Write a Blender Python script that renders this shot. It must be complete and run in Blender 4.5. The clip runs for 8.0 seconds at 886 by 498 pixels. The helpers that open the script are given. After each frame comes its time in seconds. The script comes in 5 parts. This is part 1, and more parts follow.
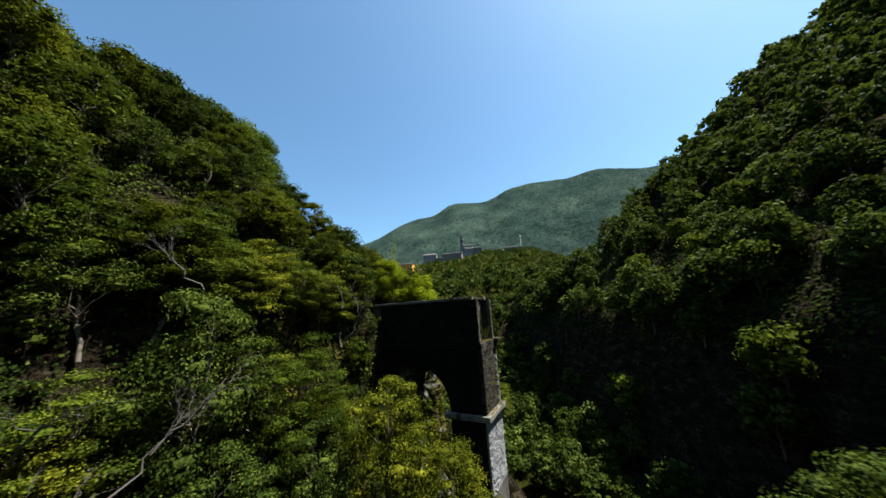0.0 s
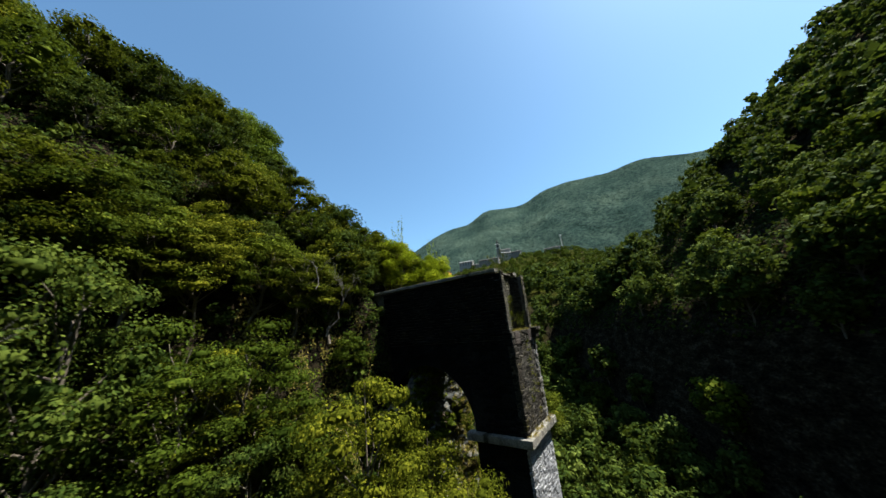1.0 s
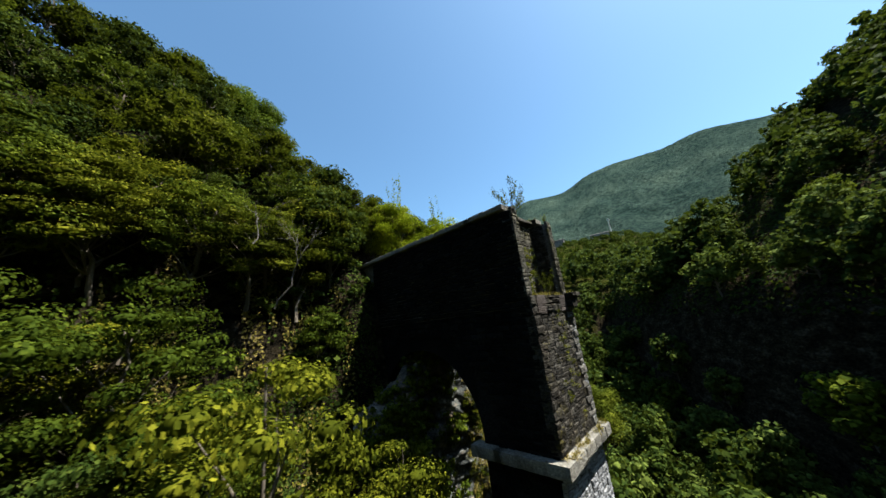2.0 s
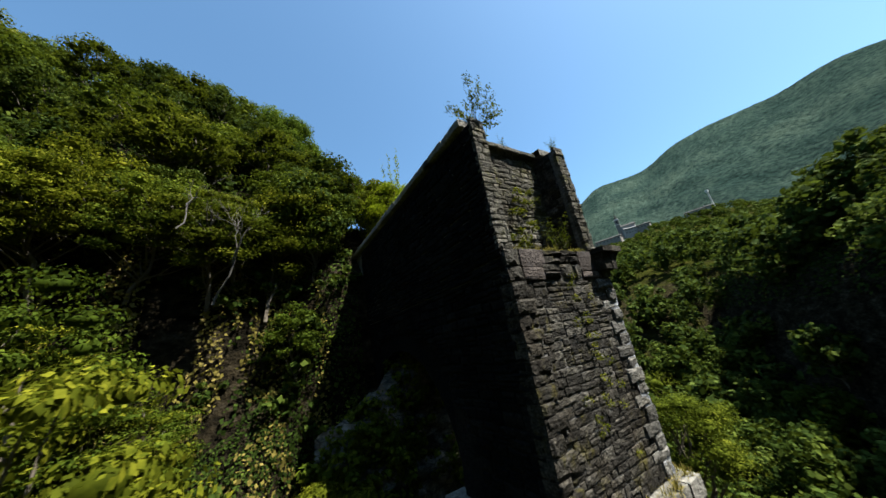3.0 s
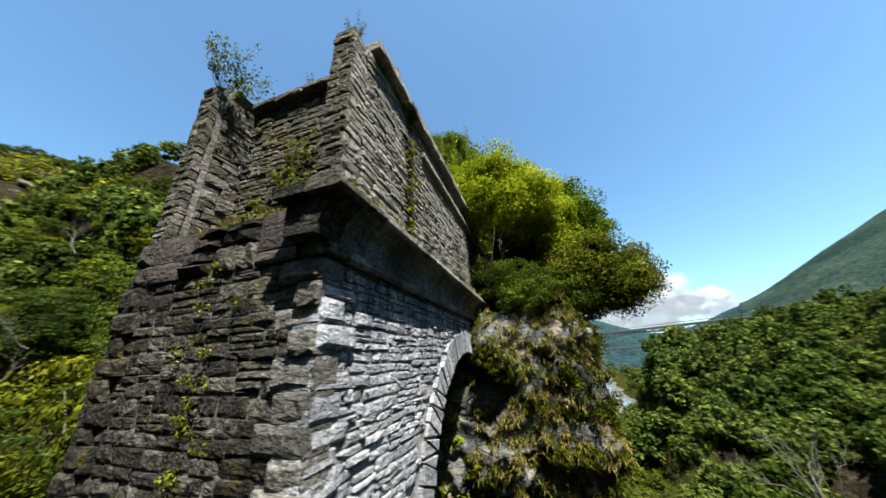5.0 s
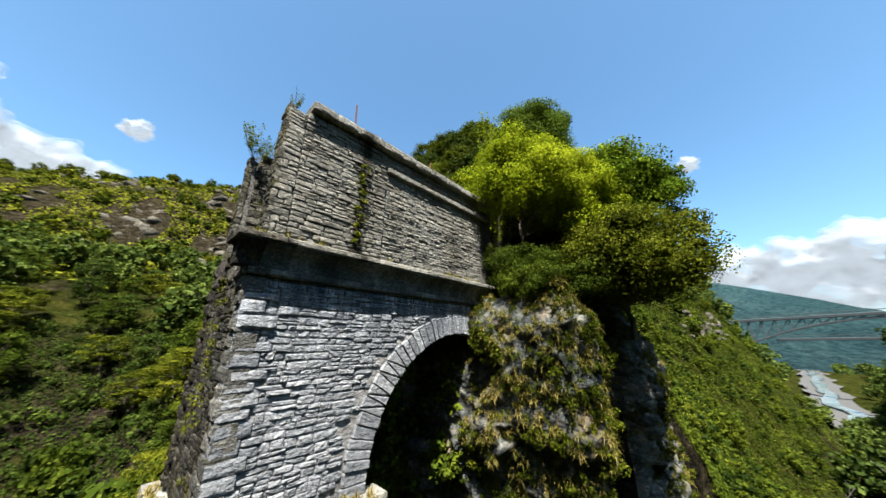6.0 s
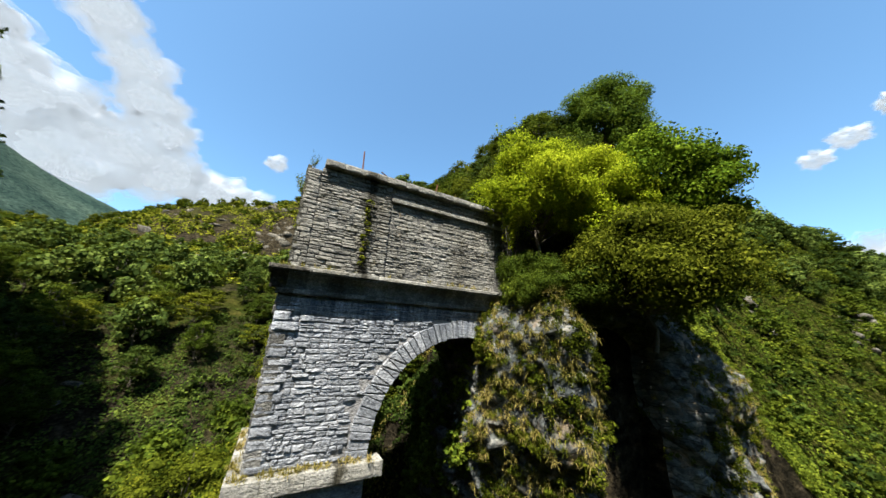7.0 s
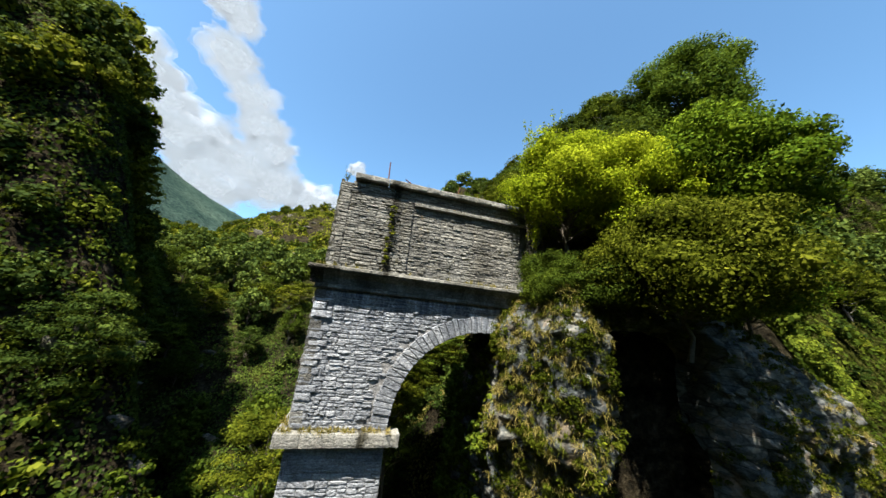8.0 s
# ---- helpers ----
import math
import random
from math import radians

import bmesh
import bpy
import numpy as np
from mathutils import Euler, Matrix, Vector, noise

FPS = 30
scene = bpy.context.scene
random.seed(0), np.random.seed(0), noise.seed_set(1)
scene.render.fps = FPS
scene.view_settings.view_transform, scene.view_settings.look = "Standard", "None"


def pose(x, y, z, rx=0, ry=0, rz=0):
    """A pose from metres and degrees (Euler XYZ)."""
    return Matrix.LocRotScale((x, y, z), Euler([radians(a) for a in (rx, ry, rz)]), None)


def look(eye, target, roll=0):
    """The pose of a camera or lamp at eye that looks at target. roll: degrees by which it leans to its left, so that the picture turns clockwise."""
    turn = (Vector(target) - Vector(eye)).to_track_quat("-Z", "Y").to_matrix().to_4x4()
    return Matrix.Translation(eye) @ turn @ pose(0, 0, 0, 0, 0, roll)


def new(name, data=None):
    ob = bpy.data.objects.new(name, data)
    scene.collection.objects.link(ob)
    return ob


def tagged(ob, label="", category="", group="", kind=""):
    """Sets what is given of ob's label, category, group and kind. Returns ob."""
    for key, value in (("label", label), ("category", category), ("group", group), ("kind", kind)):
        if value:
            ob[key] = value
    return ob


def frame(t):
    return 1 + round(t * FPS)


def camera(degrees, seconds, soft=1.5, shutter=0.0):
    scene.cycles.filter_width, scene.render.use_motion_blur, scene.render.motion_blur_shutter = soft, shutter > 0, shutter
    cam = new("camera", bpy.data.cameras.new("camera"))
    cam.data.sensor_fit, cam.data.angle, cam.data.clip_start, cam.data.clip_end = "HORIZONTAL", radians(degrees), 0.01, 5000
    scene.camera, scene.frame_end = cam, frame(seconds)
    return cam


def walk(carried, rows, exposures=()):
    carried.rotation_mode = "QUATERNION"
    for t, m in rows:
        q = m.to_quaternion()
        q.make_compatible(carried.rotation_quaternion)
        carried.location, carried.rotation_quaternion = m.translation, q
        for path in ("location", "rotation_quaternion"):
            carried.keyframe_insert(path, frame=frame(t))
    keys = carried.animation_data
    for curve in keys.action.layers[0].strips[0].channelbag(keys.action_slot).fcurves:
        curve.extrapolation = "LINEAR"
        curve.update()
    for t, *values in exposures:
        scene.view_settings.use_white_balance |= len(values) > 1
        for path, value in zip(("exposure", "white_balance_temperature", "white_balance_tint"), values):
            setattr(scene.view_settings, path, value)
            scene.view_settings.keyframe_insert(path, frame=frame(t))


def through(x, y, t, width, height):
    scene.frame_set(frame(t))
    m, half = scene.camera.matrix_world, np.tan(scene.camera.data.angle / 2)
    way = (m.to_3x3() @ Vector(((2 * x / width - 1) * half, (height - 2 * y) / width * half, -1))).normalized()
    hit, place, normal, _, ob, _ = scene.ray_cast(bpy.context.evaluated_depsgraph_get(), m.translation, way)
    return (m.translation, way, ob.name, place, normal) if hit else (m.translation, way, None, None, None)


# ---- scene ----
cam = camera(115.0, 8.0, 1.5, 0.25)
PATH = [
    (0, (9.333, -26.316, 8.682), (8.449, -24.574, 9.112), -3.7),
    (0.5, (8.382, -22.731, 7.712), (7.396, -21.059, 8.19), -4.8),
    (1, (7.336, -19.006, 6.547), (6.245, -17.412, 7.066), -6.0),
    (1.5, (6.433, -15.612, 5.475), (5.231, -14.111, 6.026), -7.2),
    (1.7, (5.984, -14.386, 5.306), (4.744, -12.909, 5.835), -7.0),
    (2.8, (4.759, -7.781, 3.891), (3.229, -6.642, 4.493), -8.8),
    (3, (4.571, -6.594, 3.874), (2.984, -5.546, 4.492), -9.3),
    (3.5, (4.189, -3.666, 4.009), (2.457, -2.898, 4.649), -9.0),
    (4, (3.797, -0.844, 4.017), (1.955, -0.436, 4.681), -7.7),
    (4.5, (3.377, 1.826, 3.765), (1.503, 1.783, 4.464), -6.1),
    (4.7, (3.141, 2.888, 3.612), (1.296, 2.628, 4.339), -4.7),
    (5.8, (1.909, 8.293, 3.617), (0.421, 7.101, 4.221), 0.3),
    (6, (1.588, 9.139, 3.684), (0.192, 7.834, 4.275), 0.8),
    (6.5, (0.789, 10.911, 3.85), (-0.373, 9.387, 4.422), 1.9),
    (7, (-0.075, 12.366, 4.079), (-0.996, 10.677, 4.625), 3.0),
    (7.5, (-0.943, 13.427, 4.202), (-1.634, 11.623, 4.719), 4.2),
    (8, (-1.699, 13.894, 4.172), (-2.182, 12.015, 4.656), 5.9),
]
walk(cam, [(t, look(eye, target, roll)) for t, eye, target, roll in PATH], [(0.0, 1.95), (1.5, 2.05), (3.5, 2.2), (6.0, 2.37), (8.0, 2.4)])

# ---- light ----
SUN_DIR = Vector((0.37, 0.34, 1.0)).normalized()
world = bpy.data.worlds.new("sky")
scene.world = world
world.use_nodes = True
wn = world.node_tree.nodes
wl = world.node_tree.links
sky = wn.new("ShaderNodeTexSky")
sky.sky_type = "NISHITA"
sky.sun_disc = False
sky.sun_elevation = math.asin(SUN_DIR.z)
sky.sun_rotation = math.atan2(SUN_DIR.x, SUN_DIR.y)
sky.altitude = 300
sky.air_density = 1.0
sky.dust_density = 1.2
sky.ozone_density = 1.0
tint = wn.new("ShaderNodeMix")
tint.data_type, tint.blend_type = "RGBA", "MULTIPLY"
tint.inputs[0].default_value = 1.0
tint.inputs[7].default_value = (0.79, 1.08, 1.13, 1)
wl.new(sky.outputs[0], tint.inputs[6])
wl.new(tint.outputs[2], wn["Background"].inputs[0])
wn["Background"].inputs[1].default_value = 0.05
sun = new("sun", bpy.data.lights.new("sun", "SUN"))
sun.data.energy = 4.2
sun.data.angle = radians(0.53)
sun.data.color = (1.0, 0.95, 0.86)
sun.matrix_world = look((0, 0, 60), Vector((0, 0, 60)) - SUN_DIR)


# ---- materials ----
def node_mat(name, rough=0.8, spec=0.25):
    m = bpy.data.materials.new(name)
    m.use_nodes = True
    b = m.node_tree.nodes["Principled BSDF"]
    b.inputs["Roughness"].default_value = rough
    b.inputs["Specular IOR Level"].default_value = spec
    return m, m.node_tree.nodes, m.node_tree.links, b


def ramp(nodes, stops):
    r = nodes.new("ShaderNodeValToRGB")
    el = r.color_ramp.elements
    while len(el) < len(stops):
        el.new(0.5)
    for e, (pos, col) in zip(el, stops):
        e.position, e.color = pos, (*col, 1)
    return r


def noise_node(nodes, links, coord, scale, detail=6, rough=0.6, stretch=None):
    n = nodes.new("ShaderNodeTexNoise")
    n.inputs["Scale"].default_value = scale
    n.inputs["Detail"].default_value = detail
    n.inputs["Roughness"].default_value = rough
    if stretch:
        mp = nodes.new("ShaderNodeMapping")
        mp.inputs["Scale"].default_value = stretch
        links.new(coord, mp.inputs[0])
        coord = mp.outputs[0]
    links.new(coord, n.inputs["Vector"])
    return n


def mixc(nodes, links, fac, a, b, mode="MIX"):
    m = nodes.new("ShaderNodeMix")
    m.data_type, m.blend_type = "RGBA", mode
    for sock, v in ((m.inputs[0], fac), (m.inputs[6], a), (m.inputs[7], b)):
        if isinstance(v, (int, float)):
            sock.default_value = v
        elif isinstance(v, tuple):
            sock.default_value = (*v, 1)
        else:
            links.new(v, sock)
    return m.outputs[2]


def bump_to(nodes, links, bsdf, height, strength, dist=0.02):
    b = nodes.new("ShaderNodeBump")
    b.inputs["Strength"].default_value = strength
    b.inputs["Distance"].default_value = dist
    links.new(height, b.inputs["Height"])
    links.new(b.outputs[0], bsdf.inputs["Normal"])


def position(nodes):
    return nodes.new("ShaderNodeNewGeometry").outputs["Position"]


def leaf_mat(name, dark, mid, light, through=0.35):
    """Leaves: each one its own tone, broad patches of tone over the crown, light passing through."""
    m = bpy.data.materials.new(name)
    m.use_nodes = True
    nodes, links = m.node_tree.nodes, m.node_tree.links
    b = nodes["Principled BSDF"]
    geo = nodes.new("ShaderNodeNewGeometry")
    info = nodes.new("ShaderNodeObjectInfo")
    big = noise_node(nodes, links, geo.outputs["Position"], 0.24, 3)
    add = nodes.new("ShaderNodeMath")
    add.operation = "MULTIPLY_ADD"
    links.new(geo.outputs["Random Per Island"], add.inputs[0])
    add.inputs[1].default_value = 0.45
    sub = nodes.new("ShaderNodeMath")
    sub.operation = "MULTIPLY_ADD"
    links.new(big.outputs[0], sub.inputs[0])
    sub.inputs[1].default_value = 1.1
    sub.inputs[2].default_value = -0.35
    links.new(sub.outputs[0], add.inputs[2])
    fine = noise_node(nodes, links, geo.outputs["Position"], 5.0, 4, 0.7)
    spread = nodes.new("ShaderNodeMath")
    spread.operation = "MULTIPLY_ADD"
    links.new(fine.outputs[0], spread.inputs[0])
    spread.inputs[1].default_value = 0.7
    spread.inputs[2].default_value = -0.35
    both = nodes.new("ShaderNodeMath")
    links.new(add.outputs[0], both.inputs[0])
    links.new(spread.outputs[0], both.inputs[1])
    tone = nodes.new("ShaderNodeMath")
    tone.operation = "MULTIPLY_ADD"
    links.new(info.outputs["Random"], tone.inputs[0])
    tone.inputs[1].default_value = 0.3
    links.new(both.outputs[0], tone.inputs[2])
    r = ramp(nodes, [(0.15, dark), (0.6, mid), (1.0, light)])
    links.new(tone.outputs[0], r.inputs[0])
    links.new(r.outputs[0], b.inputs["Base Color"])
    b.inputs["Roughness"].default_value = 0.75
    b.inputs["Specular IOR Level"].default_value = 0.02
    tr = nodes.new("ShaderNodeBsdfTranslucent")
    warm = mixc(nodes, links, 0.4, r.outputs[0], (0.09, 0.12, 0.008))
    links.new(warm, tr.inputs[0])
    ms = nodes.new("ShaderNodeMixShader")
    ms.inputs[0].default_value = through
    links.new(b.outputs[0], ms.inputs[1])
    links.new(tr.outputs[0], ms.inputs[2])
    links.new(ms.outputs[0], nodes["Material Output"].inputs[0])
    return m


LEAF = leaf_mat("leaf_green", (0.008, 0.015, 0.001), (0.037, 0.057, 0.006), (0.126, 0.153, 0.014), 0.26)
# dark green leaf; low growth uses its tone to carry shade as well
LEAF_DARK = leaf_mat("leaf_dark", (0.004, 0.008, 0.0015), (0.021, 0.037, 0.006), (0.076, 0.100, 0.016), 0.2)
LEAF_WOOD = leaf_mat("leaf_wood", (0.007, 0.013, 0.003), (0.036, 0.058, 0.012), (0.118, 0.152, 0.029), 0.25)
LEAF_BRIGHT = leaf_mat("leaf_bright", (0.036, 0.055, 0.003), (0.155, 0.205, 0.006), (0.32, 0.355, 0.016), 0.38)
LEAF_FRESH = leaf_mat("leaf_fresh", (0.010, 0.022, 0.002), (0.052, 0.092, 0.005), (0.18, 0.24, 0.015), 0.28)
LEAF_FRESH_DARK = leaf_mat("leaf_deep_green", (0.008, 0.018, 0.002), (0.034, 0.062, 0.006), (0.10, 0.145, 0.016), 0.3)
LEAF_BUSH = leaf_mat("leaf_bush", (0.011, 0.018, 0.001), (0.054, 0.071, 0.006), (0.148, 0.160, 0.016), 0.24)
LEAF_OLIVE = leaf_mat("leaf_olive", (0.010, 0.016, 0.001), (0.056, 0.067, 0.005), (0.178, 0.178, 0.014), 0.28)
LEAF_MOSS = leaf_mat("leaf_moss", (0.013, 0.019, 0.001), (0.082, 0.092, 0.007), (0.215, 0.208, 0.018), 0.28)
GRASS = leaf_mat("grass_blade", (0.035, 0.034, 0.007), (0.135, 0.112, 0.028), (0.27, 0.21, 0.075), 0.3)


def ground_material():
    """Dark soil and litter; where the ground is steep, bare broken rock and dry earth."""
    m, nodes, links, b = node_mat("wild_ground", 0.95, 0.0)
    pos = position(nodes)
    a = noise_node(nodes, links, pos, 0.25, 8)
    c = noise_node(nodes, links, pos, 3.0, 8)
    r = ramp(nodes, [(0.3, (0.009, 0.012, 0.003)), (0.52, (0.026, 0.031, 0.007)), (0.74, (0.055, 0.052, 0.015))])
    links.new(a.outputs[0], r.inputs[0])
    crag = noise_node(nodes, links, pos, 0.55, 10, 0.72, (1, 1, 1.8))
    fine = noise_node(nodes, links, pos, 2.6, 8, 0.7, (1, 1, 1.6))
    # rock kept near-black, with the gorge walls' shade put into its colour
    rock = ramp(nodes, [(0.36, (0.005, 0.005, 0.004)), (0.48, (0.017, 0.015, 0.011)), (0.56, (0.036, 0.030, 0.020)), (0.68, (0.085, 0.075, 0.058))])
    both = nodes.new("ShaderNodeMath")
    both.operation = "MULTIPLY_ADD"
    links.new(fine.outputs[0], both.inputs[0])
    both.inputs[1].default_value = 0.45
    low = nodes.new("ShaderNodeMath")
    low.operation = "MULTIPLY_ADD"
    links.new(crag.outputs[0], low.inputs[0])
    low.inputs[1].default_value = 0.8
    low.inputs[2].default_value = -0.12
    links.new(low.outputs[0], both.inputs[2])
    links.new(both.outputs[0], rock.inputs[0])
    sep = nodes.new("ShaderNodeSeparateXYZ")
    links.new(nodes.new("ShaderNodeNewGeometry").outputs["Normal"], sep.inputs[0])
    steep = nodes.new("ShaderNodeMath")
    steep.operation = "MULTIPLY_ADD"
    links.new(a.outputs[0], steep.inputs[0])
    steep.inputs[1].default_value = 0.5
    links.new(sep.outputs["Z"], steep.inputs[2])
    where = nodes.new("ShaderNodeMapRange")
    where.inputs["From Min"].default_value, where.inputs["From Max"].default_value = 1.18, 1.02
    links.new(steep.outputs[0], where.inputs["Value"])
    at_pos = nodes.new("ShaderNodeSeparateXYZ")
    links.new(pos, at_pos.inputs[0])
    west = nodes.new("ShaderNodeMapRange")
    west.inputs["From Min"].default_value, west.inputs["From Max"].default_value = -25, -32
    links.new(at_pos.outputs["X"], west.inputs["Value"])
    north = nodes.new("ShaderNodeMapRange")
    north.inputs["From Min"].default_value, north.inputs["From Max"].default_value = -9, -3
    links.new(at_pos.outputs["Y"], north.inputs["Value"])
    turf = nodes.new("ShaderNodeMath")
    turf.operation = "MULTIPLY"
    links.new(west.outputs[0], turf.inputs[0])
    south = nodes.new("ShaderNodeMapRange")
    south.inputs["From Min"].default_value, south.inputs["From Max"].default_value = 24, 14
    links.new(at_pos.outputs["Y"], south.inputs["Value"])
    strip = nodes.new("ShaderNodeMath")
    strip.operation = "MULTIPLY"
    links.new(north.outputs[0], strip.inputs[0])
    links.new(south.outputs[0], strip.inputs[1])
    links.new(strip.outputs[0], turf.inputs[1])
    blade = ramp(nodes, [(0.3, (0.010, 0.013, 0.002)), (0.5, (0.024, 0.029, 0.006)), (0.7, (0.060, 0.058, 0.018))])
    links.new(c.outputs[0], blade.inputs[0])
    rocky = mixc(nodes, links, where.outputs[0], r.outputs[0], rock.outputs[0])
    mix = mixc(nodes, links, turf.outputs[0], rocky, blade.outputs[0])
    r2 = ramp(nodes, [(0.35, (0.4, 0.4, 0.4)), (0.7, (1.2, 1.15, 1.0))])
    links.new(c.outputs[0], r2.inputs[0])
    links.new(mixc(nodes, links, 1.0, mix, r2.outputs[0], "MULTIPLY"), b.inputs["Base Color"])
    bump_to(nodes, links, b, both.outputs[0], 1.0, 0.9)
    return m


GROUND = ground_material()


def mountain_material(name, low, mid, high):
    m, nodes, links, b = node_mat(name, 1.0, 0.0)
    pos = position(nodes)
    a = noise_node(nodes, links, pos, 0.006, 8)
    c = noise_node(nodes, links, pos, 0.09, 10, 0.8)
    r = ramp(nodes, [(0.38, low), (0.52, mid), (0.66, high)])
    links.new(a.outputs[0], r.inputs[0])
    r2 = ramp(nodes, [(0.40, (0.35, 0.4, 0.45)), (0.60, (1.6, 1.5, 1.3))])
    links.new(c.outputs[0], r2.inputs[0])
    links.new(mixc(nodes, links, 1.0, r.outputs[0], r2.outputs[0], "MULTIPLY"), b.inputs["Base Color"])
    bump_to(nodes, links, b, c.outputs[0], 1.0, 12)
    return m


# aerial haze is tinted into both base colours, more strongly in the second
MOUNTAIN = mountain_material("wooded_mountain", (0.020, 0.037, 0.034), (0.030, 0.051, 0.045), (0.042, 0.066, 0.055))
MOUNTAIN_HAZE = mountain_material("hazy_mountain", (0.016, 0.037, 0.045), (0.021, 0.046, 0.055), (0.028, 0.055, 0.063))


def stone_material(name, stops, tint=(0.5, 0.5, 0.5), grime=0.5, moss=None, cover=0.0, spec=0.25, relief=0.12, drip=None, streak=None):
    """Hewn stone: each block its own tone, fine grain, lime specks, broad stains and patches of moss."""
    m, nodes, links, b = node_mat(name, 0.9)
    b.inputs["Specular IOR Level"].default_value = spec
    pos = position(nodes)
    info = nodes.new("ShaderNodeObjectInfo")
    geo = nodes.new("ShaderNodeNewGeometry")
    r = ramp(nodes, stops)
    mx = nodes.new("ShaderNodeMath")
    mx.operation = "MULTIPLY_ADD"
    add = nodes.new("ShaderNodeMath")
    links.new(info.outputs["Random"], add.inputs[0])
    links.new(geo.outputs["Random Per Island"], add.inputs[1])
    fr = nodes.new("ShaderNodeMath")
    fr.operation = "FRACT"
    links.new(add.outputs[0], fr.inputs[0])
    links.new(fr.outputs[0], mx.inputs[0])
    mx.inputs[1].default_value = 0.4
    grain = noise_node(nodes, links, pos, 8.0, 10, 0.78)
    wide = nodes.new("ShaderNodeMath")
    wide.operation = "MULTIPLY_ADD"
    links.new(grain.outputs[0], wide.inputs[0])
    wide.inputs[1].default_value = 1.7
    wide.inputs[2].default_value = -0.35
    links.new(wide.outputs[0], mx.inputs[2])
    dv = nodes.new("ShaderNodeMath")
    dv.operation = "MULTIPLY"
    links.new(mx.outputs[0], dv.inputs[0])
    dv.inputs[1].default_value = 0.8
    links.new(dv.outputs[0], r.inputs[0])
    stain = noise_node(nodes, links, pos, 0.9, 8, 0.65, (1, 1, 0.45))
    rs = ramp(nodes, [(0.40, (1, 1, 1)), (0.68, tint)])
    links.new(stain.outputs[0], rs.inputs[0])
    col = mixc(nodes, links, grime, r.outputs[0], rs.outputs[0], "MULTIPLY")
    specks = noise_node(nodes, links, pos, 30.0, 4, 0.6)
    rk = ramp(nodes, [(0.62, (0, 0, 0)), (0.70, (.5, .5, .5))])
    links.new(specks.outputs[0], rk.inputs[0])
    col = mixc(nodes, links, rk.outputs[0], col, stops[-1][1])
    if moss:
        patch = noise_node(nodes, links, pos, 1.6, 8, 0.75, (1, 1, 0.7))
        rp = ramp(nodes, [(0.62 - cover * .3, (0, 0, 0)), (0.74 - cover * .3, (.85, .85, .85))])
        links.new(patch.outputs[0], rp.inputs[0])
        col = mixc(nodes, links, rp.outputs[0], col, moss)
    sep = nodes.new("ShaderNodeSeparateXYZ")
    links.new(pos, sep.inputs[0])
    bed = noise_node(nodes, links, pos, 11.0, 8, 0.75, (1, 1, 2.6))
    rb = ramp(nodes, [(0.34, (0.35, 0.35, 0.36)), (0.5, (0.95, 0.95, 0.95)), (0.64, (1.7, 1.68, 1.62))])
    links.new(bed.outputs[0], rb.inputs[0])
    col = mixc(nodes, links, 0.8, col, rb.outputs[0], "MULTIPLY")
    if drip:
        # below the cornice: white lime run-off and bluish darkening, fading downwards
        run = noise_node(nodes, links, pos, 3.2, 6, 0.7, (1, 1, 0.16))
        rr = ramp(nodes, [(0.36, (1.7, 1.75, 1.85)), (0.46, (1, 1, 1)), (0.54, (0.45, 0.5, 0.58)), (0.7, (0.25, 0.28, 0.33))])
        links.new(run.outputs[0], rr.inputs[0])
        fade = nodes.new("ShaderNodeMapRange")
        fade.inputs["From Min"].default_value, fade.inputs["From Max"].default_value = drip
        links.new(sep.outputs["Z"], fade.inputs["Value"])
        col = mixc(nodes, links, fade.outputs[0], col, mixc(nodes, links, 1.0, col, rr.outputs[0], "MULTIPLY"))
    if streak is not None:
        # a black run of moss and soot down the wall, with ragged sides
        off = nodes.new("ShaderNodeMath")
        off.operation = "SUBTRACT"
        links.new(sep.outputs["X"], off.inputs[0])
        off.inputs[1].default_value = streak
        near = nodes.new("ShaderNodeMath")
        near.operation = "ABSOLUTE"
        links.new(off.outputs[0], near.inputs[0])
        rag = noise_node(nodes, links, pos, 2.6, 8, 0.75, (1, 1, 0.5))
        both = nodes.new("ShaderNodeMath")
        both.operation = "MULTIPLY_ADD"
        links.new(rag.outputs[0], both.inputs[0])
        both.inputs[1].default_value = 1.1
        links.new(near.outputs[0], both.inputs[2])
        rt = ramp(nodes, [(0.62, (0.16, 0.15, 0.11)), (0.85, (1, 1, 1))])
        links.new(both.outputs[0], rt.inputs[0])
        col = mixc(nodes, links, 1.0, col, rt.outputs[0], "MULTIPLY")
        rust = noise_node(nodes, links, pos, 1.3, 6, 0.7)
        ru = ramp(nodes, [(0.66, (0, 0, 0)), (0.74, (.6, .6, .6))])
        links.new(rust.outputs[0], ru.inputs[0])
        col = mixc(nodes, links, ru.outputs[0], col, (0.22, 0.12, 0.035))
    links.new(col, b.inputs["Base Color"])
    fine = noise_node(nodes, links, pos, 8.0, 5, 0.6, (1, 1, 1.7))
    bump_to(nodes, links, b, fine.outputs[0], 1.0, relief * 0.55)
    return m


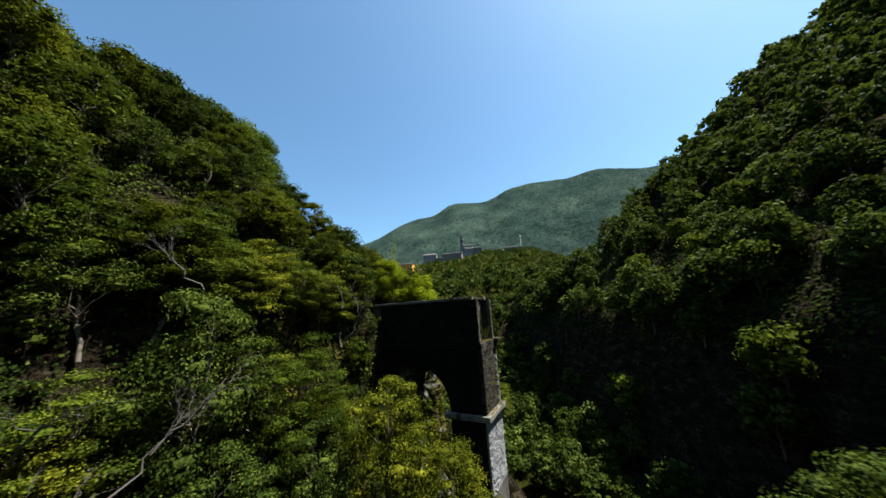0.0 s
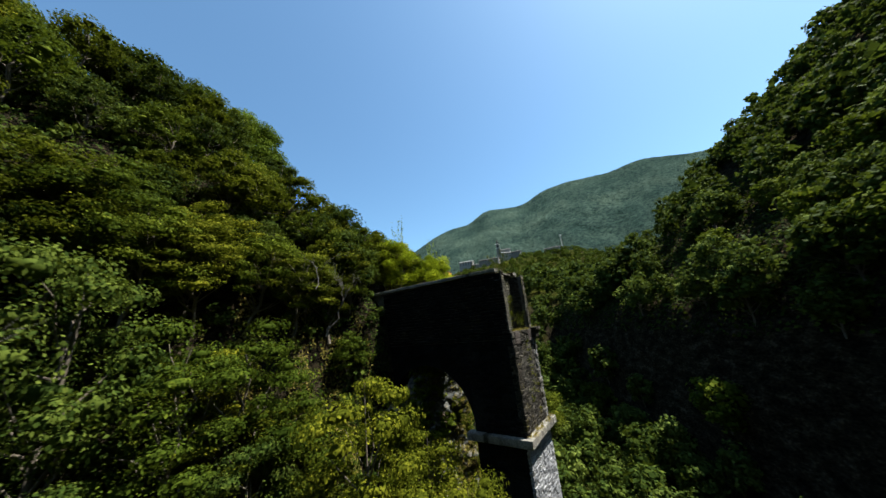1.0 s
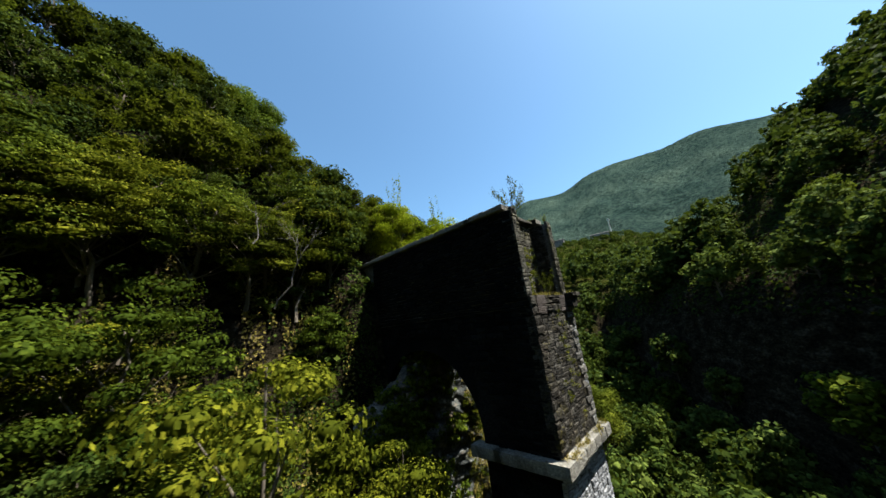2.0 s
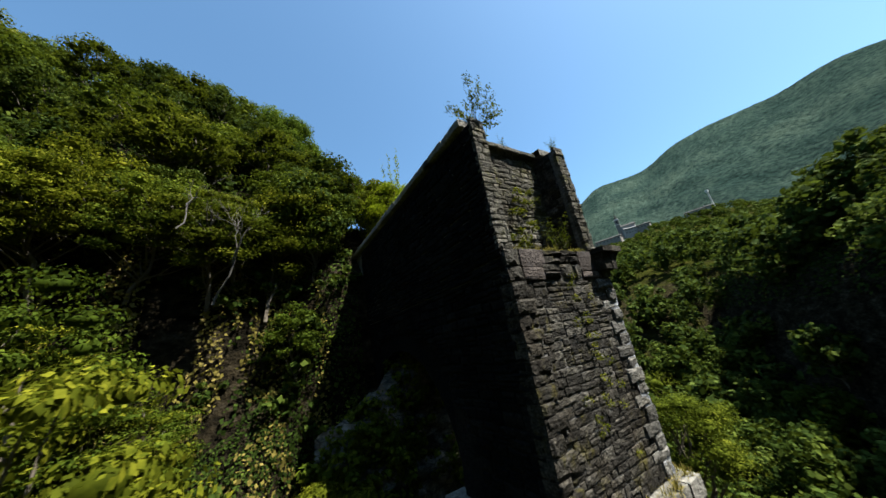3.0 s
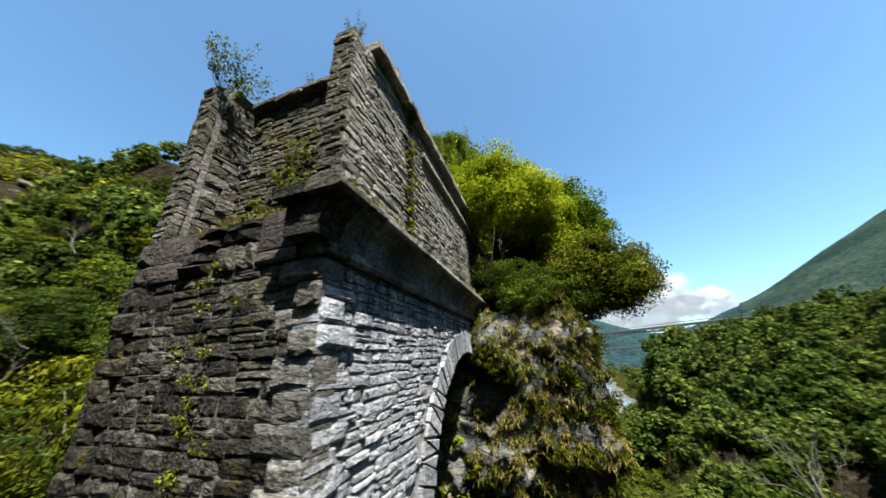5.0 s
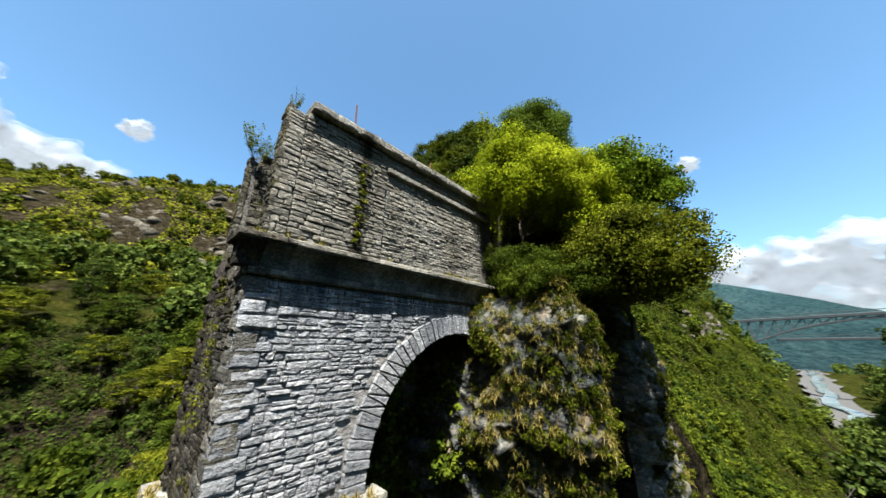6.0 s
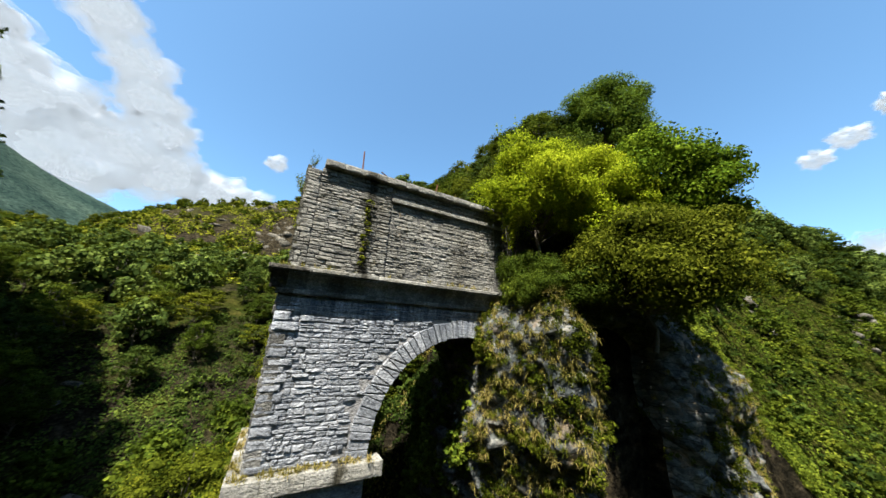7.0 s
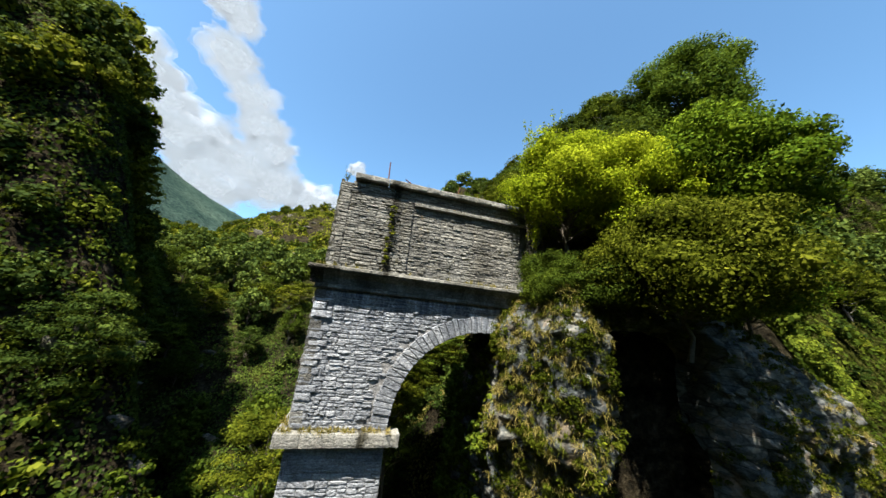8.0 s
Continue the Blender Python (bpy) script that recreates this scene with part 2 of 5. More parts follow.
STONE_PALE = stone_material("pale_stone", [(0.2, (0.085, 0.091, 0.101)), (0.55, (0.178, 0.187, 0.199)), (0.9, (0.310, 0.318, 0.325))], (0.45, 0.46, 0.5), relief=0.15, drip=(2.9, 4.7))
STONE_UPPER = stone_material("weathered_stone", [(0.2, (0.0680, 0.0672, 0.0595)), (0.55, (0.1530, 0.1496, 0.1334)), (0.9, (0.2720, 0.2618, 0.2295))], (0.45, 0.42, 0.36), 0.75, (0.075, 0.062, 0.016), 0.05, streak=-2.4)
STONE_MID = stone_material("grey_quoin_stone", [(0.2, (0.030, 0.030, 0.028)), (0.55, (0.085, 0.084, 0.078)), (0.9, (0.22, 0.215, 0.20))], (0.4, 0.38, 0.33), 0.8, (0.05, 0.046, 0.012), 0.05, 0.1, 0.15)
STONE_DRIP = stone_material("dripstained_stone", [(0.2, (0.0315, 0.0333, 0.0324)), (0.55, (0.0990, 0.1026, 0.0972)), (0.9, (0.2430, 0.2430, 0.2295))], (0.2, 0.2, 0.17), 1.0, (0.04, 0.042, 0.012), 0.2)
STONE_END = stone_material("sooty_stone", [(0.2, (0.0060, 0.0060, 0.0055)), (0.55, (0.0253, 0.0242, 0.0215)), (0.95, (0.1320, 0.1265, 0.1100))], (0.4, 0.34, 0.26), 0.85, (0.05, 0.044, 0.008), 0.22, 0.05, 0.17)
STONE_RED = stone_material("reddish_granite", [(0.2, (0.0163, 0.0130, 0.0117)), (0.55, (0.0377, 0.0299, 0.0267)), (0.9, (0.0780, 0.0650, 0.0572))], (0.5, 0.45, 0.4), 0.7)
STONE_BACK = stone_material("mossy_stone", [(0.2, (0.022, 0.022, 0.019)), (0.55, (0.072, 0.07, 0.06)), (0.95, (0.20, 0.19, 0.165))], (0.35, 0.33, 0.25), 0.85, (0.055, 0.055, 0.008), 0.35, 0.05, 0.17)
# near-black: the sunless side's shade is put into this base colour
STONE_SHADE = stone_material("shade_black_stone", [(0.2, (0.003, 0.003, 0.003)), (0.55, (0.007, 0.007, 0.007)), (0.9, (0.018, 0.018, 0.017))], (0.5, 0.5, 0.5), 0.8, spec=0.02)
MORTAR = stone_material("mortar", [(0.2, (0.13, 0.127, 0.12)), (0.6, (0.20, 0.195, 0.19)), (0.95, (0.28, 0.275, 0.27))], (0.4, 0.4, 0.4), 0.8)
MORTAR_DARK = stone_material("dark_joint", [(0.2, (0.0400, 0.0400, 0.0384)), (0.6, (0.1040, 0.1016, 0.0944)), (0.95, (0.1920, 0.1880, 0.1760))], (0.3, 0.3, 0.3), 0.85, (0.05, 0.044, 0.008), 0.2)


def cliff_material(name, stops, ochre_col=(0.23, 0.16, 0.095)):
    """Layered, fractured rock: plates of differing grey, dark cracks, ochre faces and streaks of damp."""
    m, nodes, links, b = node_mat(name, 0.9, 0.1)
    pos = position(nodes)
    mp = nodes.new("ShaderNodeMapping")
    mp.inputs["Rotation"].default_value = (0.25, 0.3, 0.2)
    mp.inputs["Scale"].default_value = (1.0, 1.0, 2.3)
    warp = noise_node(nodes, links, pos, 1.2, 4)
    shift = nodes.new("ShaderNodeVectorMath")
    shift.operation = "MULTIPLY_ADD"
    links.new(warp.outputs["Color"], shift.inputs[0])
    shift.inputs[1].default_value = (0.18, 0.18, 0.18)
    links.new(pos, shift.inputs[2])
    links.new(shift.outputs[0], mp.inputs[0])
    cols = []
    cracks = []
    for scale in (1.1, 3.6):
        v = nodes.new("ShaderNodeTexVoronoi")
        v.inputs["Scale"].default_value = scale
        links.new(mp.outputs[0], v.inputs["Vector"])
        cols.append(v.outputs["Color"])
        e = nodes.new("ShaderNodeTexVoronoi")
        e.feature = "DISTANCE_TO_EDGE"
        e.inputs["Scale"].default_value = scale
        links.new(mp.outputs[0], e.inputs["Vector"])
        cr = ramp(nodes, [(0.0, (0.25, 0.25, 0.25)), (0.07, (1, 1, 1))])
        links.new(e.outputs["Distance"], cr.inputs[0])
        cracks.append(cr.outputs[0])
    tone = mixc(nodes, links, 0.5, cols[0], cols[1])
    bw = nodes.new("ShaderNodeRGBToBW")
    links.new(tone, bw.inputs[0])
    grain = noise_node(nodes, links, pos, 6.0, 6, 0.62)
    add = nodes.new("ShaderNodeMath")
    add.operation = "MULTIPLY_ADD"
    links.new(grain.outputs[0], add.inputs[0])
    add.inputs[1].default_value = 0.7
    links.new(bw.outputs[0], add.inputs[2])
    r = ramp(nodes, stops)
    half = nodes.new("ShaderNodeMath")
    half.operation = "MULTIPLY"
    half.inputs[1].default_value = 0.92
    links.new(add.outputs[0], half.inputs[0])
    links.new(half.outputs[0], r.inputs[0])
    col = mixc(nodes, links, 0.8, r.outputs[0], cracks[0], "MULTIPLY")
    col = mixc(nodes, links, 0.55, col, cracks[1], "MULTIPLY")
    ochre = noise_node(nodes, links, pos, 0.8, 6, 0.7)
    ro = ramp(nodes, [(0.54, (0, 0, 0)), (0.68, (.7, .7, .7))])
    links.new(ochre.outputs[0], ro.inputs[0])
    col = mixc(nodes, links, ro.outputs[0], col, ochre_col)
    damp = noise_node(nodes, links, pos, 1.1, 8, 0.7, (1, 1, 0.22))
    rd = ramp(nodes, [(0.46, (1, 1, 1)), (0.64, (0.42, 0.46, 0.48))])
    links.new(damp.outputs[0], rd.inputs[0])
    col = mixc(nodes, links, 1.0, col, rd.outputs[0], "MULTIPLY")
    links.new(col, b.inputs["Base Color"])
    bw2 = nodes.new("ShaderNodeRGBToBW")
    links.new(mixc(nodes, links, 0.5, tone, cracks[0], "MULTIPLY"), bw2.inputs[0])
    h = nodes.new("ShaderNodeMath")
    h.operation = "MULTIPLY_ADD"
    links.new(grain.outputs[0], h.inputs[0])
    h.inputs[1].default_value = 0.9
    links.new(bw2.outputs[0], h.inputs[2])
    bump_to(nodes, links, b, h.outputs[0], 1.0, 0.055)
    return m


ROCK = cliff_material("cliff_rock", [(0.5, (0.040, 0.044, 0.043)), (0.78, (0.090, 0.095, 0.090)), (1.0, (0.165, 0.158, 0.135))])
ROCK_FACE = cliff_material("crag_rock", [(0.5, (0.035, 0.033, 0.027)), (0.78, (0.085, 0.078, 0.062)), (1.0, (0.14, 0.126, 0.10))], (0.12, 0.09, 0.058))


def plain(name, col, rough=0.7, metal=0.0):
    m, nodes, links, b = node_mat(name, rough)
    pos = position(nodes)
    n = noise_node(nodes, links, pos, 14.0, 6)
    r = ramp(nodes, [(0.3, tuple(c * 0.6 for c in col)), (0.7, tuple(min(1, c * 1.25) for c in col))])
    links.new(n.outputs[0], r.inputs[0])
    links.new(r.outputs[0], b.inputs["Base Color"])
    b.inputs["Metallic"].default_value = metal
    bump_to(nodes, links, b, n.outputs[0], 0.3, 0.01)
    return m


BARK = plain("bark", (0.10, 0.085, 0.065), 0.95)
BARK_PALE = plain("pale_dead_bark", (0.085, 0.078, 0.068), 0.9)
GRAVEL = plain("river_stones", (0.065, 0.065, 0.063), 0.95)
WATER = plain("river_water", (0.10, 0.13, 0.13), 0.12)


# ---- mesh helpers ----
def np_mesh(name, verts, quads, mat, smooth=False):
    me = bpy.data.meshes.new(name)
    verts, quads = np.asarray(verts, np.float32), np.asarray(quads, np.int32)
    k = quads.shape[1]
    me.vertices.add(len(verts))
    me.vertices.foreach_set("co", verts.ravel())
    me.loops.add(quads.size)
    me.loops.foreach_set("vertex_index", quads.ravel())
    me.polygons.add(len(quads))
    me.polygons.foreach_set("loop_start", np.arange(0, quads.size, k, dtype=np.int32))
    me.update(calc_edges=True)
    if smooth:
        me.polygons.foreach_set("use_smooth", np.ones(len(quads), bool))
    me.materials.append(mat)
    return me


def part(name, bm, material, parent=None, label=""):
    me = bpy.data.meshes.new(name)
    bm.to_mesh(me)
    bm.free()
    me.materials.append(material)
    return part_me(name, me, parent, label)


def part_me(name, me, parent=None, label=""):
    ob = new(name, me)
    ob.parent = parent
    if label:
        tagged(ob, label)
    return ob


def box_bm(x0, x1, y0, y1, z0, z1, bevel=0.0, jitter=0.0, rng=None):
    bm = bmesh.new()
    bmesh.ops.create_cube(bm, size=1)
    for v in bm.verts:
        v.co = Vector((x0 + (v.co.x + .5) * (x1 - x0), y0 + (v.co.y + .5) * (y1 - y0), z0 + (v.co.z + .5) * (z1 - z0)))
    if bevel:
        bmesh.ops.bevel(bm, geom=bm.edges[:], offset=bevel, segments=1, affect="EDGES")
    return bm


def smooth01(a, b, x):
    t = np.clip((x - a) / (b - a), 0, 1)
    return t * t * (3 - 2 * t)


def wave_noise(x, y, seed, scale, octaves=4):
    """Cheap smooth noise from sums of turned waves."""
    r = np.random.RandomState(seed)
    out, amp, k = 0 * x, 1.0, 1.0 / scale
    for _ in range(octaves):
        for _ in range(3):
            a, p, q = r.uniform(0, 6.283), r.uniform(0, 6.283), r.uniform(0, 6.283)
            out = out + amp / 3 * np.sin((x * np.cos(a) + y * np.sin(a)) * k * 6.283 + p + 1.3 * np.sin((y * np.cos(a) - x * np.sin(a)) * k * 4 + q))
        amp, k = amp * 0.5, k * 2.1
    return out


# ---- ground ----
def softplus(x):
    return np.logaddexp(0, x * 1.2) / 1.2


def az360(a):
    return np.where(a > 180, a - 360, a)


def ground_z(x, y):
    x, y = np.asarray(x, float), np.asarray(y, float)
    bank = np.where(x > -26, -6 - 1.25 * x, 26.5 + 0.2 * np.minimum(-26 - x, 12))
    near = smooth01(-7, -3.5, y) * (1 - smooth01(12, 17, y))
    bank = bank + smooth01(8, 25, -x) * np.interp(y, [-68, -57, -45, -35, -30, -23, -13, -7, -4, 4], [20, 15, 7.5, 4.5, 3.5, 2.8, 2.8, 1.2, -1, -1])
    foot = np.interp(y, [-5, 4.2, 4.9, 5.4, 6.0, 6.6, 8.5, 12], [-8.9, -9.2, -12.2, -15.2, -18.5, -21.5, -27, -32])
    bank = bank - near * 20 * smooth01(-1.6, 0.0, x - foot)
    # a bare earth bank, cut steep below the trees
    cut = smooth01(-27, -23, y) * (1 - smooth01(-5.5, -3.5, y))
    bank = bank - cut * np.interp(x, [-14, -12.8, -11.7, -9, -5, 0], [0, 0.6, 5.8, 5.6, 5.6, 3])
    left = bank - np.interp(x, [-20, -13], [1.9, 1.4]) * softplus(y - np.interp(x, [-150, -110, -80, -60, -40, -28, -20, -15, -12, -8], [2, 1, -5, -11.5, -11, -9.8, -4.2, 1.8, 5.3, 7.5]))
    n, e = 0.809 * x + 0.588 * y, 0.809 * y - 0.588 * x
    right = np.interp(n, [-60, 8, 27, 37, 51, 190, 600], [-60, -36, -32, 5, 17, 126, 200])
    spur = -22 + np.interp(-y, [-9, 0, 5, 9, 12.5, 16, 20, 30, 60], [-12, 1, 10, 17, 30, 45, 50, 58, 64]) * np.clip((n + np.interp(y, [-16, -8], [3, 11])) / np.interp(y, [-16, -8], [14, 22]), 0, 1) + 0.7 * np.maximum(0, n - 11) * smooth01(4, 20, -y)
    right = np.maximum(right, np.where(y < 8, spur, -99)) - 0.9 * np.maximum(0, e - 60 - 2.0 * np.maximum(0, 55 - n))
    az = np.degrees(np.arctan2(-x, y))
    az = np.where(az < 0, az + 360, az)
    el = np.interp(az, [120, 140, 165, 180, 190, 197, 204, 210, 225], [0, 14, 24, 21, 18, 16, 12, 6, 0])
    r = np.hypot(x, y)
    up = smooth01(60, 235, r) * np.clip(el / 6, 0, 1) * (np.tan(np.radians(el)) * 245 + 21)
    floor = np.interp(y, [-200, -120, -70, -47, -30, -10, 0, 400], [42, 28, 11, 2, -10, -24, -30, -30])
    z = np.maximum(np.maximum(left, right), np.maximum(floor, up - 20))
    far = smooth01(300, 800, r)
    z = z * (1 - far) + far * -38
    # wooded slope up to the village terrace, level with the eye's line behind it
    rise = np.interp(az360(az), [-25, -8, 8, 20, 24, 31, 36, 38.5, 43, 50, 60, 70, 80], [-15, 4, 11.7, 12.3, 11.4, 11.2, 9.2, 7.1, 6.4, 3.8, 1.0, -2, -9])
    line = np.tan(np.radians(rise))
    vil = 4 + np.where(r < 345, 345 * line * (np.clip(r - 75, 0, 999) / 270) ** 1.15 - 18 * smooth01(130, 75, r), r * line)
    vil = vil - (vil + 38) * smooth01(500, 700, r) - 45 * smooth01(71, 76, az360(az))
    z = np.maximum(z, np.where(r > 75, vil, -99))
    return z + wave_noise(x, y, 3, 9.0, 3) * 0.7 * smooth01(6, 14, np.hypot(x + 2, y))


GRID = np.sinh(np.linspace(-1, 1, 290) * 6.2) / np.sinh(6.2) * 4000 - 4
GRID_Z = ground_z(*np.meshgrid(GRID, GRID))


def ground_h(x, y):
    """Height of the ground sheet itself, between the corners of its faces."""
    x, y = np.asarray(x, float), np.asarray(y, float)
    i, j = np.clip(np.searchsorted(GRID, x) - 1, 0, len(GRID) - 2), np.clip(np.searchsorted(GRID, y) - 1, 0, len(GRID) - 2)
    u, v = (x - GRID[i]) / (GRID[i + 1] - GRID[i]), (y - GRID[j]) / (GRID[j + 1] - GRID[j])
    return (GRID_Z[j, i] * (1 - u) + GRID_Z[j, i + 1] * u) * (1 - v) + (GRID_Z[j + 1, i] * (1 - u) + GRID_Z[j + 1, i + 1] * u) * v


def build_ground():
    xs, ys = np.meshgrid(GRID, GRID)
    v = np.stack([xs, ys, GRID_Z], -1).reshape(-1, 3)
    n = len(GRID)
    i = np.arange(n * n).reshape(n, n)
    q = np.stack([i[:-1, :-1], i[:-1, 1:], i[1:, 1:], i[1:, :-1]], -1).reshape(-1, 4)
    tagged(new("ground", np_mesh("ground", v, q, GROUND, True)), "dark wild gorge ground of soil and undergrowth", "ground", kind="structure")


build_ground()


def build_mountains(a0, a1, mat, label):
    azs = np.arange(a0, a1 + .1, .5)
    prof = np.interp(azs, [-180, -170, -158.5, -151, -146, -135, -120, -60, -40, -20, -11, -5, 1, 7, 12, 17, 20, 24.5, 29, 32, 36, 41.5, 47, 53.5, 59, 67, 72, 77, 84, 88, 91, 100, 120, 180],
                     [9, 10, 13, 15.7, 18.3, 23, 24, 20, 19, 20, 21.6, 23.7, 23.2, 23.8, 23.6, 21.6, 21.7, 22.0, 19.5, 19.5, 17.9, 14.7, 13.7, 10.1, 6.8, 3.2, 2.3, 3.8, 6.7, 8.1, 8.7, 10, 10, 9])
    prof = prof + .16 * wave_noise(azs, azs * 0, 17, 5, 3)
    prof = np.convolve(np.pad(prof, 3, "edge"), np.ones(7) / 7, "valid")
    t = np.linspace(0, 1, 60)
    A, T = np.meshgrid(azs, t, indexing="ij")
    P = np.repeat(prof[:, None], len(t), 1)
    R = 520 + T * 1100
    crest = np.tan(np.radians(P)) * 1620
    Z = -40 + (crest + 40) * (T ** 1.15) + (wave_noise(A * 26, T * 1100, 8, 300, 3) * 24) * T * (1.0 - T) ** 1.3 * 3 + wave_noise(A * 26, T * 1400, 9, 40, 3) * 1.2
    x, y = -np.sin(np.radians(A)) * R, np.cos(np.radians(A)) * R
    n, k = A.shape
    i = np.arange(n * k).reshape(n, k)
    q = np.stack([i[:-1, :-1], i[1:, :-1], i[1:, 1:], i[:-1, 1:]], -1).reshape(-1, 4)
    tagged(new("mountain", np_mesh("mountain", np.stack([x, y, Z], -1).reshape(-1, 3), q, mat, True)), label, "mountain", kind="structure")


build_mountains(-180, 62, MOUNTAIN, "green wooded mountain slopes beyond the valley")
build_mountains(62, 180, MOUNTAIN_HAZE, "distant wooded mountains beyond the valley, haze in their blue-green colour")


# ---- masonry ----
def stone_variant(seed, rough=0.10, nose=0.12):
    """A unit block, front towards +y: a rough, slightly tilted face with worn arrises and an uneven outline."""
    r = random.Random(seed)
    us, vs = (-.5, -.36, 0, .36, .5), (-.5, -.32, .32, .5)
    n, m = len(us), len(vs)
    lean_u, lean_v = r.uniform(-1, 1) * rough, r.uniform(-1, 1) * rough
    verts, faces = [], []
    for j in range(m):
        for i in range(n):
            u, v = us[i], vs[j]
            side, end = i in (0, n - 1), j in (0, m - 1)
            front = .5 + lean_u * u + lean_v * v
            if side and end:
                verts.append((u * (1 - nose * r.uniform(.1, .6)), front - nose * r.uniform(.9, 1.7), v * (1 - nose * r.uniform(.2, 1.0))))
            elif side or end:
                verts.append((u * (1 - nose * r.uniform(0, .3) if side else r.uniform(.8, 1.1)), front - nose * r.uniform(.5, 1.3), v * (1 - nose * r.uniform(0, .5) if end else r.uniform(.8, 1.15))))
            else:
                verts.append((u * r.uniform(.75, 1.08) + r.uniform(-.05, .05), front + r.uniform(-.6, 1.0) * rough, v * r.uniform(.7, 1.1)))
    for j in range(m - 1):
        for i in range(n - 1):
            a = j * n + i
            faces.append((a, a + n, a + n + 1, a + 1))
    ring = list(range(n)) + [j * n + n - 1 for j in range(1, m)] + [(m - 1) * n + i for i in range(n - 2, -1, -1)] + [j * n for j in range(m - 2, 0, -1)]
    base = len(verts)
    for k in ring:
        verts.append((verts[k][0], -.5, verts[k][2]))
    for k in range(len(ring)):
        j = (k + 1) % len(ring)
        faces.append((ring[k], ring[j], base + j, base + k))
    return verts, faces


def variants(name, mat, count=10, rough=0.10, nose=0.12, seed=0):
    out = []
    for i in range(count):
        v, f = stone_variant(seed + i, rough, nose)
        me = bpy.data.meshes.new(name)
        me.from_pydata(v, [], f)
        me.materials.append(mat)
        out.append(me)
    return out


V_PALE = variants("stone", STONE_PALE, 14, .10, .08, 100)
V_UPPER = variants("stone", STONE_UPPER, 14, .09, .10, 200)
V_BACK = variants("stone", STONE_BACK, 18, .09, .075, 900)
V_CAP = variants("coping", STONE_BACK, 5, .02, .03, 720)
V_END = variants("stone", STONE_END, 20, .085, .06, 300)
V_SHADE = variants("stone", STONE_SHADE, 8, .08, .14, 800)
V_QUOIN = variants("quoin", STONE_PALE, 8, .035, .06, 400)
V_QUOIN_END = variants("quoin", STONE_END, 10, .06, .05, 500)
V_QUOIN_MID = variants("quoin", STONE_MID, 10, .06, .05, 520)
V_RED = variants("lintel_block", STONE_RED, 4, .02, .02, 600)
V_LEDGE = variants("ledge_stone", STONE_UPPER, 5, .02, .03, 700)


def block(name, mesh_list, parent, centre, size, facing, rnd, tilt=0.7):
    """One block: size is width, depth, height; facing: degrees that its face is turned about z from +y."""
    ob = new(name, rnd.choice(mesh_list))
    ob.parent = parent
    flip = rnd.choice((1, -1))
    ob.matrix_basis = pose(*centre, rnd.uniform(-tilt, tilt), rnd.uniform(-tilt, tilt), facing + rnd.uniform(-tilt, tilt)) @ Matrix.Diagonal((size[0] * flip, size[1], size[2], 1))
    return ob


def rows_of(rnd, z0, z1, hmin, hmax):
    z = z0
    while z < z1 - 0.05:
        h = min(rnd.uniform(hmin, hmax), z1 - z)
        if z1 - z - h < hmin * .6:
            h = z1 - z
        yield z, h
        z += h


def masonry(parent, meshes, place, u0, u1, z0, z1, hh, ww, facing, depth, rnd, keep=None, name="stone", proud=0.03, joint=0.016, limit=300, sort=None, span=None):
    """Courses of blocks on a wall; place(u, z) gives the point on the wall's face. Past the limit they are joined."""
    made = []
    for z, h in rows_of(rnd, z0, z1, *hh):
        lo, hi = span(z + h / 2) if span else (u0, u1)
        u = lo - rnd.uniform(0, ww[0])
        while u < hi:
            w = rnd.uniform(*ww)
            a, b = max(u, lo), min(u + w, hi)
            if hi - b < 0.1:
                b = hi
            u = b if b < hi else hi + 1
            if b - a < 0.07:
                continue
            split = rnd.random() < 0.3 and h > 0.17
            cut = rnd.uniform(.36, .64)
            for k in range(2 if split else 1):
                hk = h * ((1 - cut if k else cut) if split else 1)
                zc, uc = z + (h * cut if k else 0) + hk / 2, (a + b) / 2
                if keep and not keep(a, b, zc - hk / 2, zc + hk / 2):
                    continue
                sag = .022 * math.sin(uc * 1.9 + zc * 2.3) + .014 * math.sin(uc * 5.3 - zc * 4.1)
                made.append((uc, zc + (sag if z0 + .2 < zc < z1 - .2 else 0), b - a - joint * rnd.uniform(.6, 1.8), hk - joint * rnd.uniform(.6, 1.7), rnd.uniform(-.4, 1.0) * proud))
    if sort:
        made.sort(key=sort)
    yawv = Matrix.Rotation(radians(facing), 3, "Z") @ Vector((0, 1, 0))
    for uc, zc, w, h, out in made[:limit]:
        c = Vector(place(uc, zc)) + yawv * (out - depth / 2)
        block(name, meshes, parent, c, (w, depth, h), facing, rnd)
    if made[limit:]:
        bm = bmesh.new()
        for uc, zc, w, h, out in made[limit:]:
            c = Vector(place(uc, zc)) + yawv * (out - depth / 2)
            src = rnd.choice(meshes)
            mat = pose(*c, 0, 0, facing) @ Matrix.Diagonal((w, depth, h, 1))
            vs = [bm.verts.new(mat @ v.co) for v in src.vertices]
            for p in src.polygons:
                bm.faces.new([vs[k] for k in p.vertices])
        ob = part("stonework", bm, meshes[0].materials[0], parent)
        tagged(ob, kind="stuff")


